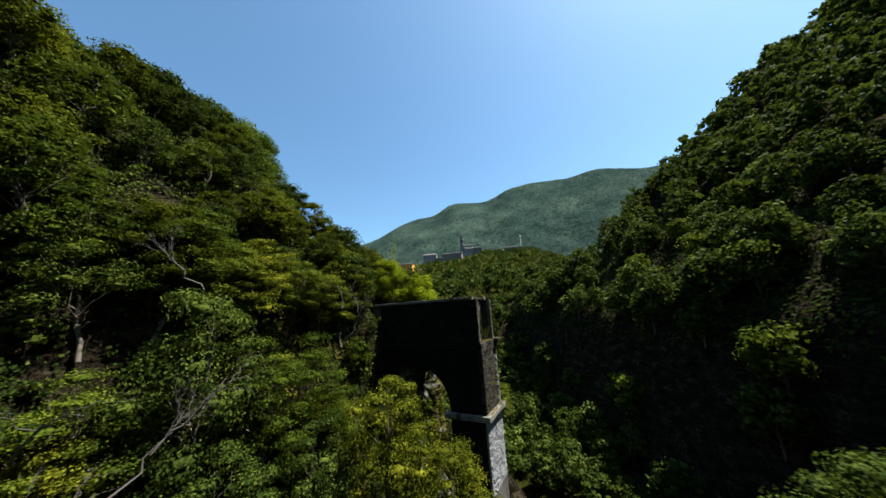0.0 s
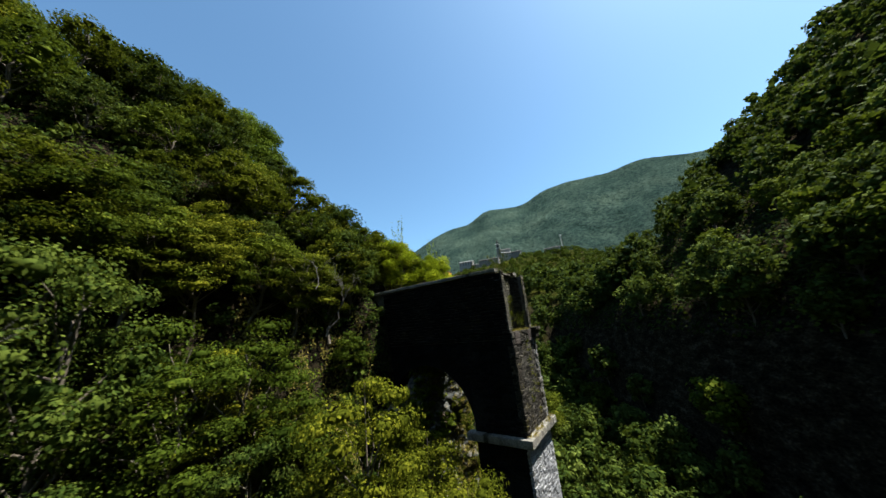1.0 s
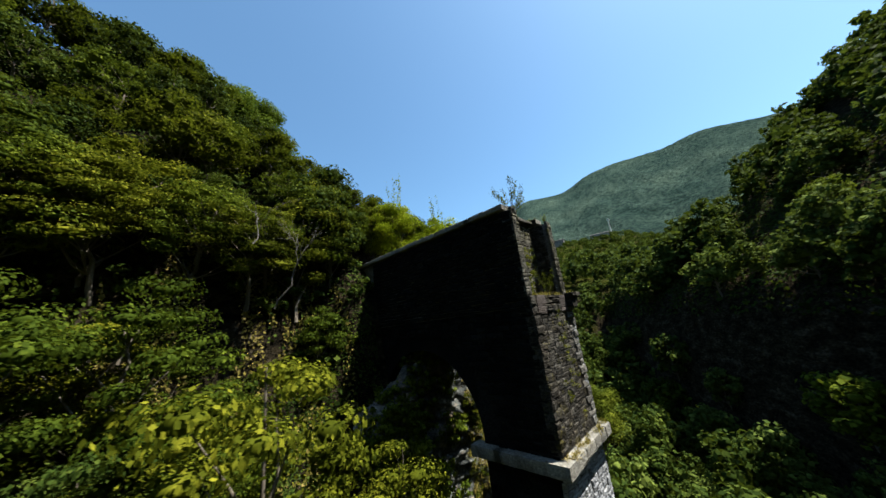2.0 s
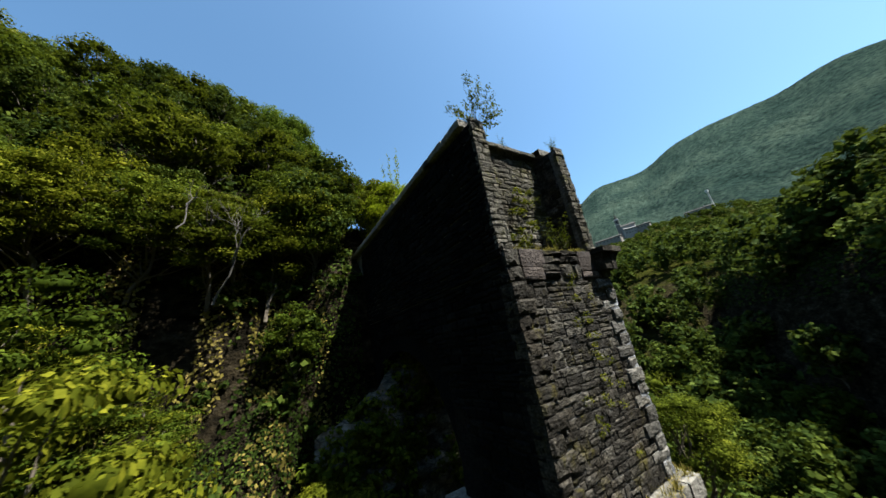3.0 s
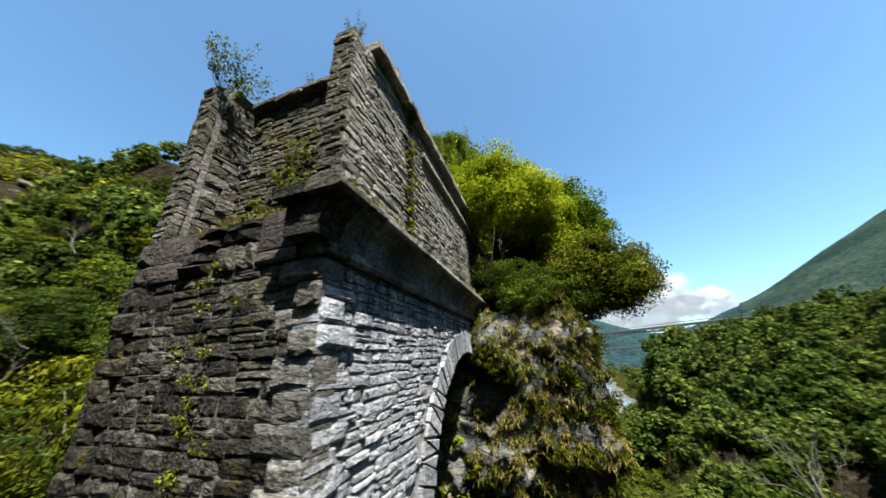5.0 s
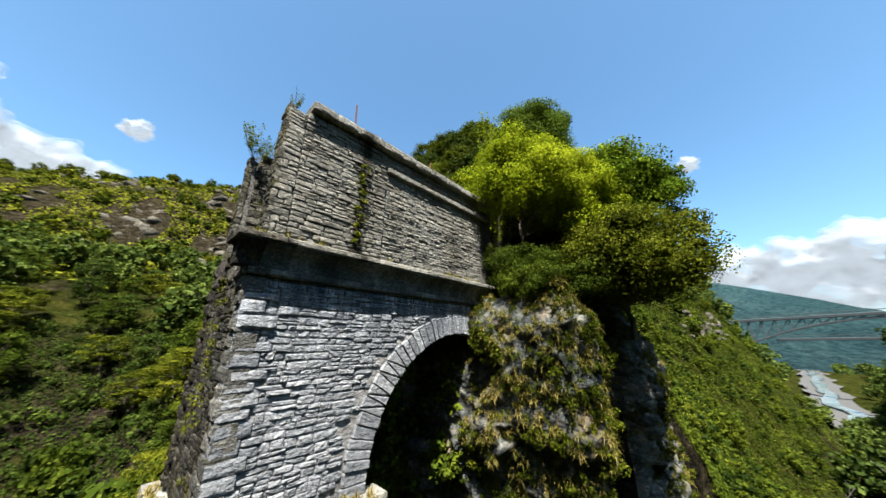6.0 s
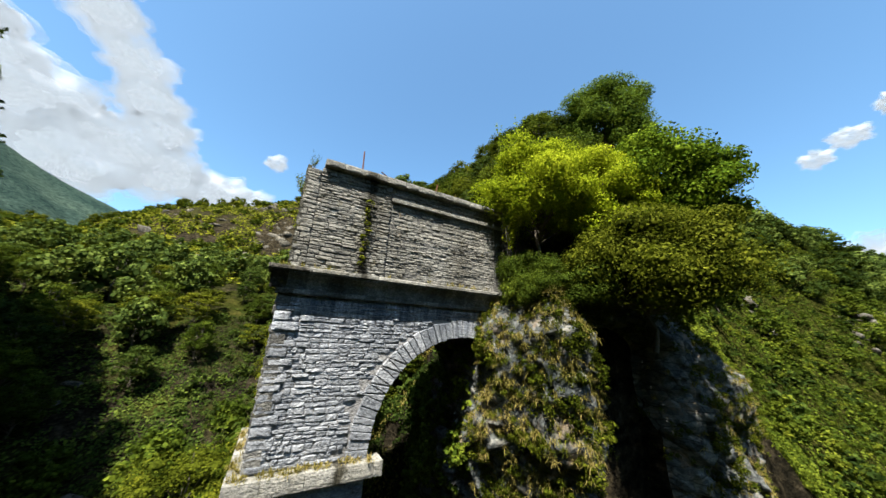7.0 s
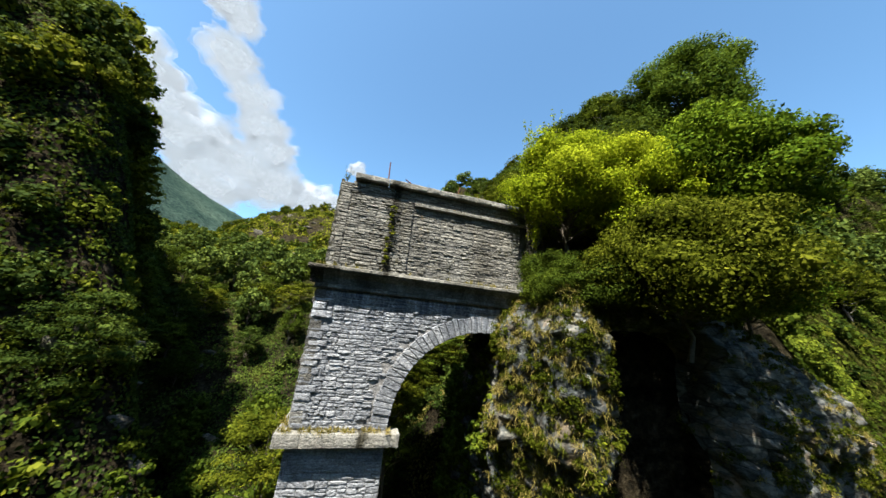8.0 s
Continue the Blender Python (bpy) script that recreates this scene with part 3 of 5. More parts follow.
def prism(name, poly, y0, y1, mat, parent):
    """A body with the outline poly (x, z), reaching from y0 to y1."""
    bm = bmesh.new()
    a = [bm.verts.new((x, y0, z)) for x, z in poly]
    b = [bm.verts.new((x, y1, z)) for x, z in poly]
    bm.faces.new(a)
    bm.faces.new(b[::-1])
    for i in range(len(poly)):
        j = (i + 1) % len(poly)
        bm.faces.new((a[j], a[i], b[i], b[j]))
    bmesh.ops.recalc_face_normals(bm, faces=bm.faces[:])
    bmesh.ops.triangulate(bm, faces=bm.faces[:])
    return part(name, bm, mat, parent)


bridge = tagged(new("stone_bridge"), "ruined grey stone bridge abutment with a broken half arch", "bridge")
AX, AZ, AR, AE = -7.05, 0.05, 3.75, 4.42      # arch: centre, inner and outer radius
rnd = random.Random(4)

arc = [(AX + AR * math.cos(a), AZ + AR * math.sin(a)) for a in np.linspace(math.pi, 0, 33)]
body = [(-0.02, -22), (-0.02, 5.3), (-14, 5.3), (-14, -22), (AX - AR, -22)] + arc + [(AX + AR, -22)]
spandrel = prism("spandrel_wall", body, 1.90, 1.962, MORTAR, bridge)
# core and arch soffit coloured near-black to read as shade
prism("core", body, -1.88, 1.899, STONE_SHADE, bridge)
part("shaded_face", box_bm(-14, -.03, -1.925, -1.90, 4.45, 5.3), STONE_SHADE, bridge)
part("shaded_face", box_bm(AX + AR + .01, -.03, -1.925, -1.90, -20, 4.44), STONE_SHADE, bridge)
tagged(spandrel, "pale grey coursed rubble with light mortar")
end_wall = part("end_wall", box_bm(-.015, 0.040, -1.93, 1.96, -20, 5.25), MORTAR_DARK, bridge, "dark weathered broken end of the pier")
upper_b = part("parapet_wall", box_bm(-9.5, -0.03, 1.60, 1.945, 5.28, 9.5), MORTAR_DARK, bridge, "weathered grey-brown upper wall with a recessed panel")
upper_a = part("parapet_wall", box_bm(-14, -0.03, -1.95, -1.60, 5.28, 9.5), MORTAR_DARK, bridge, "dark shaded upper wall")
back = part("cross_wall", box_bm(-14, -1.0, -1.57, 1.57, 5.28, 9.6), MORTAR_DARK, bridge, "mossy rubble wall closing the deck")


def off_arch(a, b, z0, z1):
    """True where a block stays clear of the arch ring and the opening."""
    for x in (a, b, (a + b) / 2):
        for z in (z0, z1):
            if math.hypot(x - AX, z - AZ) < AE - 0.04 and z > AZ - .1 or (z < AZ and x < AX + AR - .02):
                return False
    return True


# sunlit arch side
quoin_z = []
for k, (z, h) in enumerate(rows_of(rnd, 0.0, 4.55, 0.19, 0.34)):
    w = (0.50 if k % 2 else 0.74) * rnd.uniform(.85, 1.1)
    quoin_z.append((z, h, w))
    block("quoin", V_QUOIN, spandrel, (0.10 - w / 2, 2.01 - .2 + rnd.uniform(0, .05), z + h / 2), (w, .4, h - .014), 0, rnd, 0.8)


def span_b(zc):
    return -11, next((0.09 - w for z, h, w in quoin_z if z <= zc < z + h), 0.09)


masonry(spandrel, V_PALE, lambda u, z: (u, 1.995, z), -11, 0.1, 0.0, 4.9, (.085, .21), (.16, .62), 0, .16, rnd, off_arch, limit=300, proud=.026, sort=lambda s: -s[0], span=span_b)
masonry(spandrel, V_PALE, lambda u, z: (u, 1.995, z), AX + AR + .02, 0.08, -5.2, -.45, (.16, .30), (.28, .7), 0, .16, rnd, limit=0, proud=.03)

# voussoirs of the arch ring, on both faces


def voussoir(corners, y1):
    """A wedge of the arch ring from its corners (radius, angle), in turn round the face."""
    bm = bmesh.new()
    k = len(corners)
    back = [bm.verts.new((AX + r * math.cos(t), 1.5, AZ + r * math.sin(t))) for r, t in corners]
    front = [bm.verts.new((AX + r * math.cos(t), y1 + rnd.uniform(-.014, .014), AZ + r * math.sin(t))) for r, t in corners]
    bm.faces.new(back)
    bm.faces.new(front[::-1])
    for q in range(k):
        bm.faces.new((back[q], front[q], front[(q + 1) % k], back[(q + 1) % k]))
    bmesh.ops.recalc_face_normals(bm, faces=bm.faces[:])
    bmesh.ops.bevel(bm, geom=bm.edges[:], offset=.014, segments=1, affect="EDGES")
    part("voussoir", bm, STONE_PALE, spandrel)


a = -0.02
while a < 2.2:
    w = rnd.uniform(.050, .078)
    r0, r1 = AR - rnd.uniform(.0, .03), AE + rnd.uniform(-.05, .05)
    y1, g = 2.03 + rnd.uniform(0, .04), .0035
    if .36 < a < .74 and rnd.random() < .75:
        # cracked through on the slant
        w *= 1.35
        if rnd.random() < .5:
            voussoir(((r0, a + g), (r1, a + g), (r0, a + w - 4 * g)), y1)
            voussoir(((r1, a + 4 * g), (r1, a + w - g), (r0 + .05, a + w - g)), y1 - .02)
        else:
            voussoir(((r0, a + g), (r1 - .05, a + g), (r1, a + w - 4 * g), (r1, a + w - g)), y1)
            voussoir(((r0, a + 4 * g), (r1 - .06, a + w - g), (r0, a + w - g)), y1 - .02)
    else:
        voussoir(((r0, a + g), (r1, a + g * .8), (r1, a + w - g * .8), (r0, a + w - g)), y1)
    a += w

# shaded face, one joined skin of courses, its shade put into their colour
masonry(spandrel, V_SHADE, lambda u, z: (-u, -1.97, z), 0.0, 12, -2.0, 5.3, (.18, .30), (.3, .7), 180, .14, rnd,
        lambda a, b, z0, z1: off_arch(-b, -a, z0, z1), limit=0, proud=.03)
masonry(upper_a, V_SHADE, lambda u, z: (-u, -2.01, z), 0.0, 11, 5.3, 9.5, (.14, .26), (.3, .7), 180, .14, rnd, limit=0, proud=.03)

# broken end
q_l, q_r = [], []
for side, store in ((-1, q_l), (1, q_r)):
    for k, (z, h) in enumerate(rows_of(rnd, 0.05, 4.9, 0.21, 0.36)):
        w = (0.42 if (k + (side > 0)) % 2 else 0.66) * rnd.uniform(.85, 1.15)
        store.append((z, h, w))
        yc = -1.99 + w / 2 if side < 0 else 2.03 - w / 2
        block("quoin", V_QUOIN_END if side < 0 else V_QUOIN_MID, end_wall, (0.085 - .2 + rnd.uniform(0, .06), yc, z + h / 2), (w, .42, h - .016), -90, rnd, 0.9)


def span_end(zc):
    left = next((w for z, h, w in q_r if z <= zc < z + h), .02)
    right = next((w for z, h, w in q_l if z <= zc < z + h), .02)
    return -2.02 + left, 1.98 - right


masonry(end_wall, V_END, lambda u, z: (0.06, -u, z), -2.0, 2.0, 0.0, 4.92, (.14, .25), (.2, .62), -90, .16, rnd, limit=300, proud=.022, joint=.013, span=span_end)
masonry(end_wall, V_PALE, lambda u, z: (0.06, -u, z), -2.0, 2.0, -6.0, -.42, (.16, .3), (.25, .7), -90, .18, rnd, limit=0, proud=.04)
# lintel course under the hollow
for y0, y1, z0, z1, vs in ((-1.98, -1.52, 5.28, 5.70, V_QUOIN_END), (-1.98, -1.5, 4.93, 5.27, V_QUOIN_END), (-1.50, -.62, 5.26, 5.72, V_RED), (-1.5, -.8, 4.93, 5.25, V_RED),
                           (-.6, .1, 5.58, 5.72, V_END), (.1, .78, 5.58, 5.72, V_END), (-.78, -.02, 5.34, 5.56, V_END), (0, .76, 5.34, 5.57, V_END), (-.78, -.1, 4.93, 5.12, V_END), (-.78, -.1, 5.12, 5.33, V_END), (-.08, .4, 4.93, 5.33, V_END), (.42, .76, 4.93, 5.33, V_END),
                           (.80, 1.52, 5.14, 5.72, V_RED), (.8, 1.55, 4.93, 5.12, V_RED), (1.55, 2.0, 5.40, 5.74, V_END)):
    block("lintel_block" if vs is V_RED else "stone", vs, end_wall, (0.105 - .3 + rnd.uniform(-.015, .015), (y0 + y1) / 2, (z0 + z1) / 2), (y1 - y0 - .012, .6, z1 - z0 - .01), -90, rnd, .3)

# wings and the hollow between them
for y0, y1, wall in ((-2.03, -1.55, upper_a), (1.55, 2.03, upper_b)):
    masonry(wall, V_BACK, lambda u, z: (0.0, -u, z), -y1, -y0, 5.72, 9.6, (.13, .26), (.46, .5), -90, .13, rnd, proud=.02)
masonry(upper_a, V_BACK, lambda u, z: (u, -1.545, z), -.98, -.27, 5.72, 9.5, (.12, .26), (.25, .6), 0, .12, rnd, proud=.04)
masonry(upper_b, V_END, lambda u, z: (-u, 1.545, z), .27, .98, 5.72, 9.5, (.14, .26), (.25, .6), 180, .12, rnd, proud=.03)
masonry(back, V_BACK, lambda u, z: (-0.93, -u, z), -1.55, 1.55, 5.6, 9.62, (.09, .2), (.18, .6), -90, .14, rnd, proud=.035)
for k in range(4):
    block("coping", V_CAP, back, (-1.0, -1.17 + k * .78, 9.70), (.76, .5, .16), -90, rnd, .8)

# upper wall over the arch: courses, a proud band over a sunk panel, coping
PX, PZ = -3.23, 8.97
for u0, u1, z0, z1, sunk, most in ((PX, -.5, 5.78, 9.62, 0, 170), (-8.6, PX - .03, 5.78, PZ, .06, 130), (-8.6, PX, PZ + .16, 9.66, 0, 0)):
    masonry(upper_b, V_UPPER, lambda u, z: (u, 2.015 - sunk, z), u0, u1, z0, z1, (.075, .17), (.2, .7), 0, .14, rnd, limit=most, proud=.03, sort=lambda s: -s[0])
masonry(upper_b, V_UPPER, lambda u, z: (u, 2.015, z), -.5, .0, 5.78, 9.5, (.12, .24), (.48, .5), 0, .13, rnd, proud=.015)
x = PX
while x > -8.6:
    w = rnd.uniform(.5, .9)
    block("band_stone", V_LEDGE, upper_b, (x - w / 2, 1.99, 9.05), (w - .012, .22, .15), 0, rnd, .4)
    x -= w
x = -.55
while x > -8.8:
    w = rnd.uniform(.6, 1.0)
    block("coping", V_LEDGE, upper_b, (x - w / 2, 1.9, 9.80 + rnd.uniform(-.01, .01)), (w - .012, .68, .24), 0, rnd, .5)
    x -= w
x = -.35
while x > -13:
    w = rnd.uniform(.6, 1.0)
    block("coping", V_LEDGE, upper_a, (x - w / 2, -1.85, 9.72 + rnd.uniform(-.02, .02)), (w - .012, .6, .24), 180, rnd, .5)
    x -= w

# cornice: slab, coved blocks and a fillet
cornice = part("cornice", box_bm(-8.9, 0.2, 1.8, 2.0, 4.92, 5.6), MORTAR_DARK, bridge, "dark dripstained projecting cornice")


def profile_block(x0, x1, prof, mat, parent, name):
    bm = bmesh.new()
    a = [bm.verts.new((x0 + rnd.uniform(-.008, .008), y + rnd.uniform(-.008, .008), z + rnd.uniform(-.006, .006))) for y, z in prof]
    b = [bm.verts.new((x1 + rnd.uniform(-.008, .008), y + rnd.uniform(-.008, .008), z + rnd.uniform(-.006, .006))) for y, z in prof]
    bm.faces.new(a)
    bm.faces.new(b[::-1])
    for i in range(len(prof)):
        j = (i + 1) % len(prof)
        bm.faces.new((a[j], a[i], b[i], b[j]))
    bmesh.ops.recalc_face_normals(bm, faces=bm.faces[:])
    return part(name, bm, mat, parent)


SLAB = [(1.95, 5.62), (2.44, 5.62), (2.47, 5.66), (2.46, 5.75), (2.43, 5.785), (1.95, 5.80)]
COVE = [(1.9, 5.10), (2.08, 5.10), (2.10, 5.22), (2.16, 5.38), (2.27, 5.50), (2.38, 5.56), (2.40, 5.61), (1.9, 5.61)]
FILLET = [(1.9, 4.92), (2.09, 4.92), (2.12, 4.96), (2.12, 5.06), (2.09, 5.09), (1.9, 5.09)]
for prof, end, w0, w1, nm, mat in ((SLAB, .50, .8, 1.3, "slab", STONE_UPPER), (COVE, .40, .42, .72, "cove_block", STONE_DRIP), (FILLET, .12, .4, .7, "fillet_block", STONE_DRIP)):
    x = end
    while x > -8.7:
        w = rnd.uniform(w0, w1)
        profile_block(x - w + .008, x, prof, STONE_END if x == end else mat, cornice, nm)
        x -= w
# the cornice turns the corner with a short stub
profile_block(-.1, .38, [(1.56, 5.12), (2.0, 5.12), (2.0, 5.60), (1.56, 5.60)], STONE_END, cornice, "slab")
profile_block(-.1, .5, [(1.45, 5.62), (1.94, 5.62), (1.94, 5.79), (1.45, 5.76)], STONE_END, cornice, "slab")

# string course at the springing
ledge = part("ledge", box_bm(-3.5, .2, -2.2, 2.2, -.4, -.04), MORTAR_DARK, bridge, "mossy projecting stone string course")
x = .46
while x > -3.6:
    w = min(rnd.uniform(.7, 1.15), x + 3.75)
    block("ledge_stone", V_LEDGE, ledge, (x - w / 2, 2.07, -.24), (w - .012, .64, .42), 0, rnd, .5)
    block("ledge_stone", V_LEDGE, ledge, (x - w / 2, -2.03, -.24), (w - .012, .64, .42), 180, rnd, .5)
    x -= w
y = -1.68
while y < 1.6:
    w = min(rnd.uniform(.7, 1.1), 1.72 - y)
    block("ledge_stone", V_LEDGE, ledge, (.12, y + w / 2, -.24), (w - .012, .66, .42), -90, rnd, .5)
    y += w


# ---- the cliff beside the arch ----
def build_cliff():
    px = np.array([(-8.4, -5.0), (-7.9, -2.5), (-7.7, 0), (-7.6, 1.9), (-7.7, 3.2), (-7.7, 4.6), (-7.95, 5.5), (-8.7, 6.05), (-9.7, 6.0), (-10.6, 5.5), (-12.0, 5.3), (-13.4, 5.4), (-14.3, 6.0), (-15.4, 6.4), (-17.2, 6.3), (-19.5, 6.2), (-22.2, 6.0), (-25, 5.2), (-27.5, 3.6)])
    top = np.array([1.0, 2.5, 4.8, 5.2, 5.3, 5.1, 5.4, 5.6, 5.8, 6.0, 5.8, 5.7, 5.6, 5.4, 4.9, 4.2, 3.2, 2.2, 1.0])
    seg = np.r_[0, np.cumsum(np.hypot(*np.diff(px, axis=0).T))]
    s = np.linspace(0, seg[-1], 400)
    X, Y, T = (np.interp(s, seg, a) for a in (px[:, 0], px[:, 1], top))
    dx, dy = np.gradient(X), np.gradient(Y)
    L = np.hypot(dx, dy)
    nx, ny = dy / L, -dx / L
    k = np.ones(15) / 15
    nx, ny = (np.convolve(np.pad(a, 7, "edge"), k, "valid") for a in (nx, ny))
    v = np.linspace(0, 1, 210)
    S, V = np.meshgrid(s, v, indexing="ij")
    Z = T[:, None] - V * (T[:, None] + 17)
    slab = Z + 0.35 * S + 0.8 * wave_noise(S, Z, 21, 7, 2)
    strata = np.abs(((slab * 1.15) % 1.0) - 0.5) * 2
    blocky = np.round(wave_noise(S * 1.2, Z * 1.5, 22, 2.4, 2) * 3) / 3
    fine = wave_noise(S, Z * 1.4, 23, 1.0, 3) * 0.05 + wave_noise(S, slab, 24, 0.45, 2) * 0.03
    r = np.random.RandomState(9)
    facet = 0 * S
    for count, size in ((110, .26), (700, .17), (2600, .07)):
        cs, cz = r.uniform(0, seg[-1], count), r.uniform(-17, 6, count)
        best, near = np.full(S.shape, 1e9), np.zeros(S.shape, int)
        for k in range(count):
            far2 = (S - cs[k] + .5 * (Z - cz[k])) ** 2 + (1.9 * (Z - cz[k])) ** 2
            win = far2 < best
            best[win], near[win] = far2[win], k
        off, ts, tz = r.uniform(-1, 1, count) * size, r.normal(0, .13, count), r.normal(0, .13, count)
        facet = facet + off[near] + np.clip(ts[near] * (S - cs[near]) + tz[near] * (Z - cz[near]), -size, size)
    calm = 1 - .72 * np.exp(-(((S - 15.6) / 2.6) ** 4))
    out = (0.05 * strata + 0.06 * blocky + fine * .3 + facet) * calm + 0.2 * wave_noise(S, Z, 25, 6, 2)
    # a deep hollow under the overhang, and the foot leaning back
    hollow = np.exp(-(((S - 15.3) / 2.2) ** 4)) * smooth01(5.2, 3.6, Z)
    out = out - 1.5 * hollow - 0.04 * (V * 12)
    cap = smooth01(0.0, 0.06, V)
    out = out * cap - (1 - cap) * 0.7
    P = np.stack([X[:, None] + nx[:, None] * out, Y[:, None] + ny[:, None] * out, Z + 0.12 * wave_noise(S, Z, 26, 1.5, 2)], -1)
    n, m = S.shape
    i = np.arange(n * m).reshape(n, m)
    q = np.stack([i[:-1, :-1], i[:-1, 1:], i[1:, 1:], i[1:, :-1]], -1).reshape(-1, 4)
    ob = new("cliff", np_mesh("cliff", P.reshape(-1, 3), q, ROCK))
    tagged(ob, "layered dark and pale grey rock cliff with an overhang", "cliff", kind="structure")
    return P


CLIFF = build_cliff()


# ---- plants ----
def quad_sphere():
    """A ball of 24 quads, the inner body of a leaf clump."""
    verts, quads, seen = [], [], {}
    for axis in range(3):
        for sign in (-1, 1):
            for i in (-1, 0):
                for j in (-1, 0):
                    loop = []
                    for a, b in ((i, j), (i + 1, j), (i + 1, j + 1), (i, j + 1)):
                        p = [a, b]
                        p.insert(axis, sign)
                        p = tuple(p)
                        if p not in seen:
                            seen[p] = len(verts)
                            verts.append(np.array(p) / math.sqrt(sum(c * c for c in p)))
                        loop.append(seen[p])
                    quads.append(loop if sign * (1 if axis != 1 else -1) > 0 else loop[::-1])
    return np.array(verts), np.array(quads)


BALL, BALL_Q = quad_sphere()
LUMP = np.array([(a, b, c) for a in (-.62, .62) for b in (-.62, .62) for c in (-.62, .62)])
LUMP_Q = np.array([(0, 1, 3, 2), (4, 6, 7, 5), (0, 4, 5, 1), (2, 3, 7, 6), (0, 2, 6, 4), (1, 5, 7, 3)])


def blades(rng, p, m, size, droop=0.35):
    """One leaf blade at each point p, lying across its outward direction m: rows of 4 verts."""
    n = len(p)
    m = m + rng.normal(0, 0.5, (n, 3))
    m /= np.linalg.norm(m, axis=1)[:, None]
    a = rng.normal(size=(n, 3)) - (0, 0, droop)
    a -= (a * m).sum(1)[:, None] * m
    a /= np.linalg.norm(a, axis=1)[:, None] + 1e-6
    b = np.cross(m, a)
    L = (size * rng.uniform(0.55, 1.35, n))[:, None]
    W = L * rng.uniform(0.26, 0.42, (n, 1))
    return np.stack([p - a * L * .45, p + b * W, p + a * L * .55, p - b * W], 1).reshape(-1, 3)


def clump_leaves(rng, centers, radii, per, size, flat=0.7, core=0.46):
    """Leaf clumps: blades over the shell of each clump, and the clump's dense inside."""
    centers, radii = np.asarray(centers, float), np.asarray(radii, float)
    squash = np.array((1, 1, flat))
    c, rr = np.repeat(centers, per, 0), np.repeat(radii, per)[:, None]
    d = rng.normal(size=(len(c), 3)) + (0, 0, .25)
    d /= np.linalg.norm(d, axis=1)[:, None]
    v = blades(rng, c + d * rr * squash * rng.uniform(.58, 1.06, (len(c), 1)), d / squash, size)
    q = np.arange(len(v)).reshape(-1, 4)
    if core:
        k = len(centers)
        ball, ball_q = (BALL, BALL_Q) if per > 100 else (LUMP, LUMP_Q)
        w = ball[None] * rng.uniform(.72, 1.15, (k, len(ball), 1)) * squash * core * (.8 if per > 100 else .7 if per > 60 else 1) * radii[:, None, None] + centers[:, None]
        cq = ball_q[None] + len(ball) * np.arange(k)[:, None, None] + len(v)
        v, q = np.concatenate([v, w.reshape(-1, 3)]), np.concatenate([q, cq.reshape(-1, 4)])
    return v, q


def tube(points, radii, sides=6):
    pts = np.asarray(points, float)
    V, Q = [], []
    for i, p in enumerate(pts):
        t = pts[min(i + 1, len(pts) - 1)] - pts[max(i - 1, 0)]
        t = t / (np.linalg.norm(t) + 1e-9)
        a = np.cross(t, (0.31, 0.93, 0.2))
        a /= np.linalg.norm(a) + 1e-9
        b = np.cross(t, a)
        for s in range(sides):
            th = 6.2832 * s / sides
            V.append(p + radii[i] * (np.cos(th) * a + np.sin(th) * b))
    for i in range(len(pts) - 1):
        for s in range(sides):
            Q.append((i * sides + s, i * sides + (s + 1) % sides, (i + 1) * sides + (s + 1) % sides, (i + 1) * sides + s))
    return np.array(V), np.array(Q)


def join_tubes(tubes):
    V, Q, base = [], [], 0
    for v, q in tubes:
        V.append(v)
        Q.append(q + base)
        base += len(v)
    return np.concatenate(V), np.concatenate(Q)


def limb(rng, a, b, r0, bend=0.15, steps=5, taper=0.8):
    a, b = np.asarray(a, float), np.asarray(b, float)
    t = np.linspace(0, 1, steps)[:, None]
    L = np.linalg.norm(b - a)
    wob = rng.normal(0, bend * L / 4, (steps, 3)) * np.sin(np.pi * t)
    return tube(a + (b - a) * t + wob, r0 * (1 - taper * t[:, 0]), 4)


def tree_meshes(seed, height, crown, clumps, per, size, mat, low=0.25, flat=0.7, dome=0.72, bark=None, raw=False):
    """Trunk with limbs to the clumps, and the crown's leaves; the origin is the tree's foot."""
    rng = np.random.RandomState(seed)
    top = np.array([rng.normal(0, 0.05) * height, rng.normal(0, 0.05) * height, height * 0.86])
    mid, half = height * (1 + low) / 2, height * (1 - low) / 2
    i = np.arange(clumps) + .5
    up = 1 - 1.75 * i / clumps
    ang = i * 2.4 + rng.normal(0, .35, clumps)
    ring = np.sqrt(np.maximum(0, 1 - up ** 2)) * rng.uniform(.72, 1.12, clumps)
    out = dome * rng.uniform(.8, 1.1, clumps)
    lump = crown * rng.uniform(.20, .40, clumps) * min(1, (50 / clumps) ** .4)
    centers = np.stack([np.cos(ang) * ring * crown * out, np.sin(ang) * ring * crown * out, mid + up * half * out + rng.normal(0, .03, clumps) * height], -1)
    centers = np.concatenate([centers, [(0, 0, mid - .1 * half)]])
    lump = np.concatenate([lump, [crown * .55]])
    v, q = clump_leaves(rng, centers, lump, per, size, flat)
    if raw:
        return v, q
    tubes = [limb(rng, (0, 0, -0.6), top, 0.016 * height + 0.02, 0.1, 7)]
    for c in centers[:-1:2]:
        h = max(0.15, c[2] / height - 0.25)
        tubes.append(limb(rng, top * h / 0.86, c, 0.006 * height + 0.006, 0.25, 4))
    tv, tq = join_tubes(tubes)
    return np_mesh("trunk", tv, tq, bark or BARK, True), np_mesh("crown", v, q, mat)


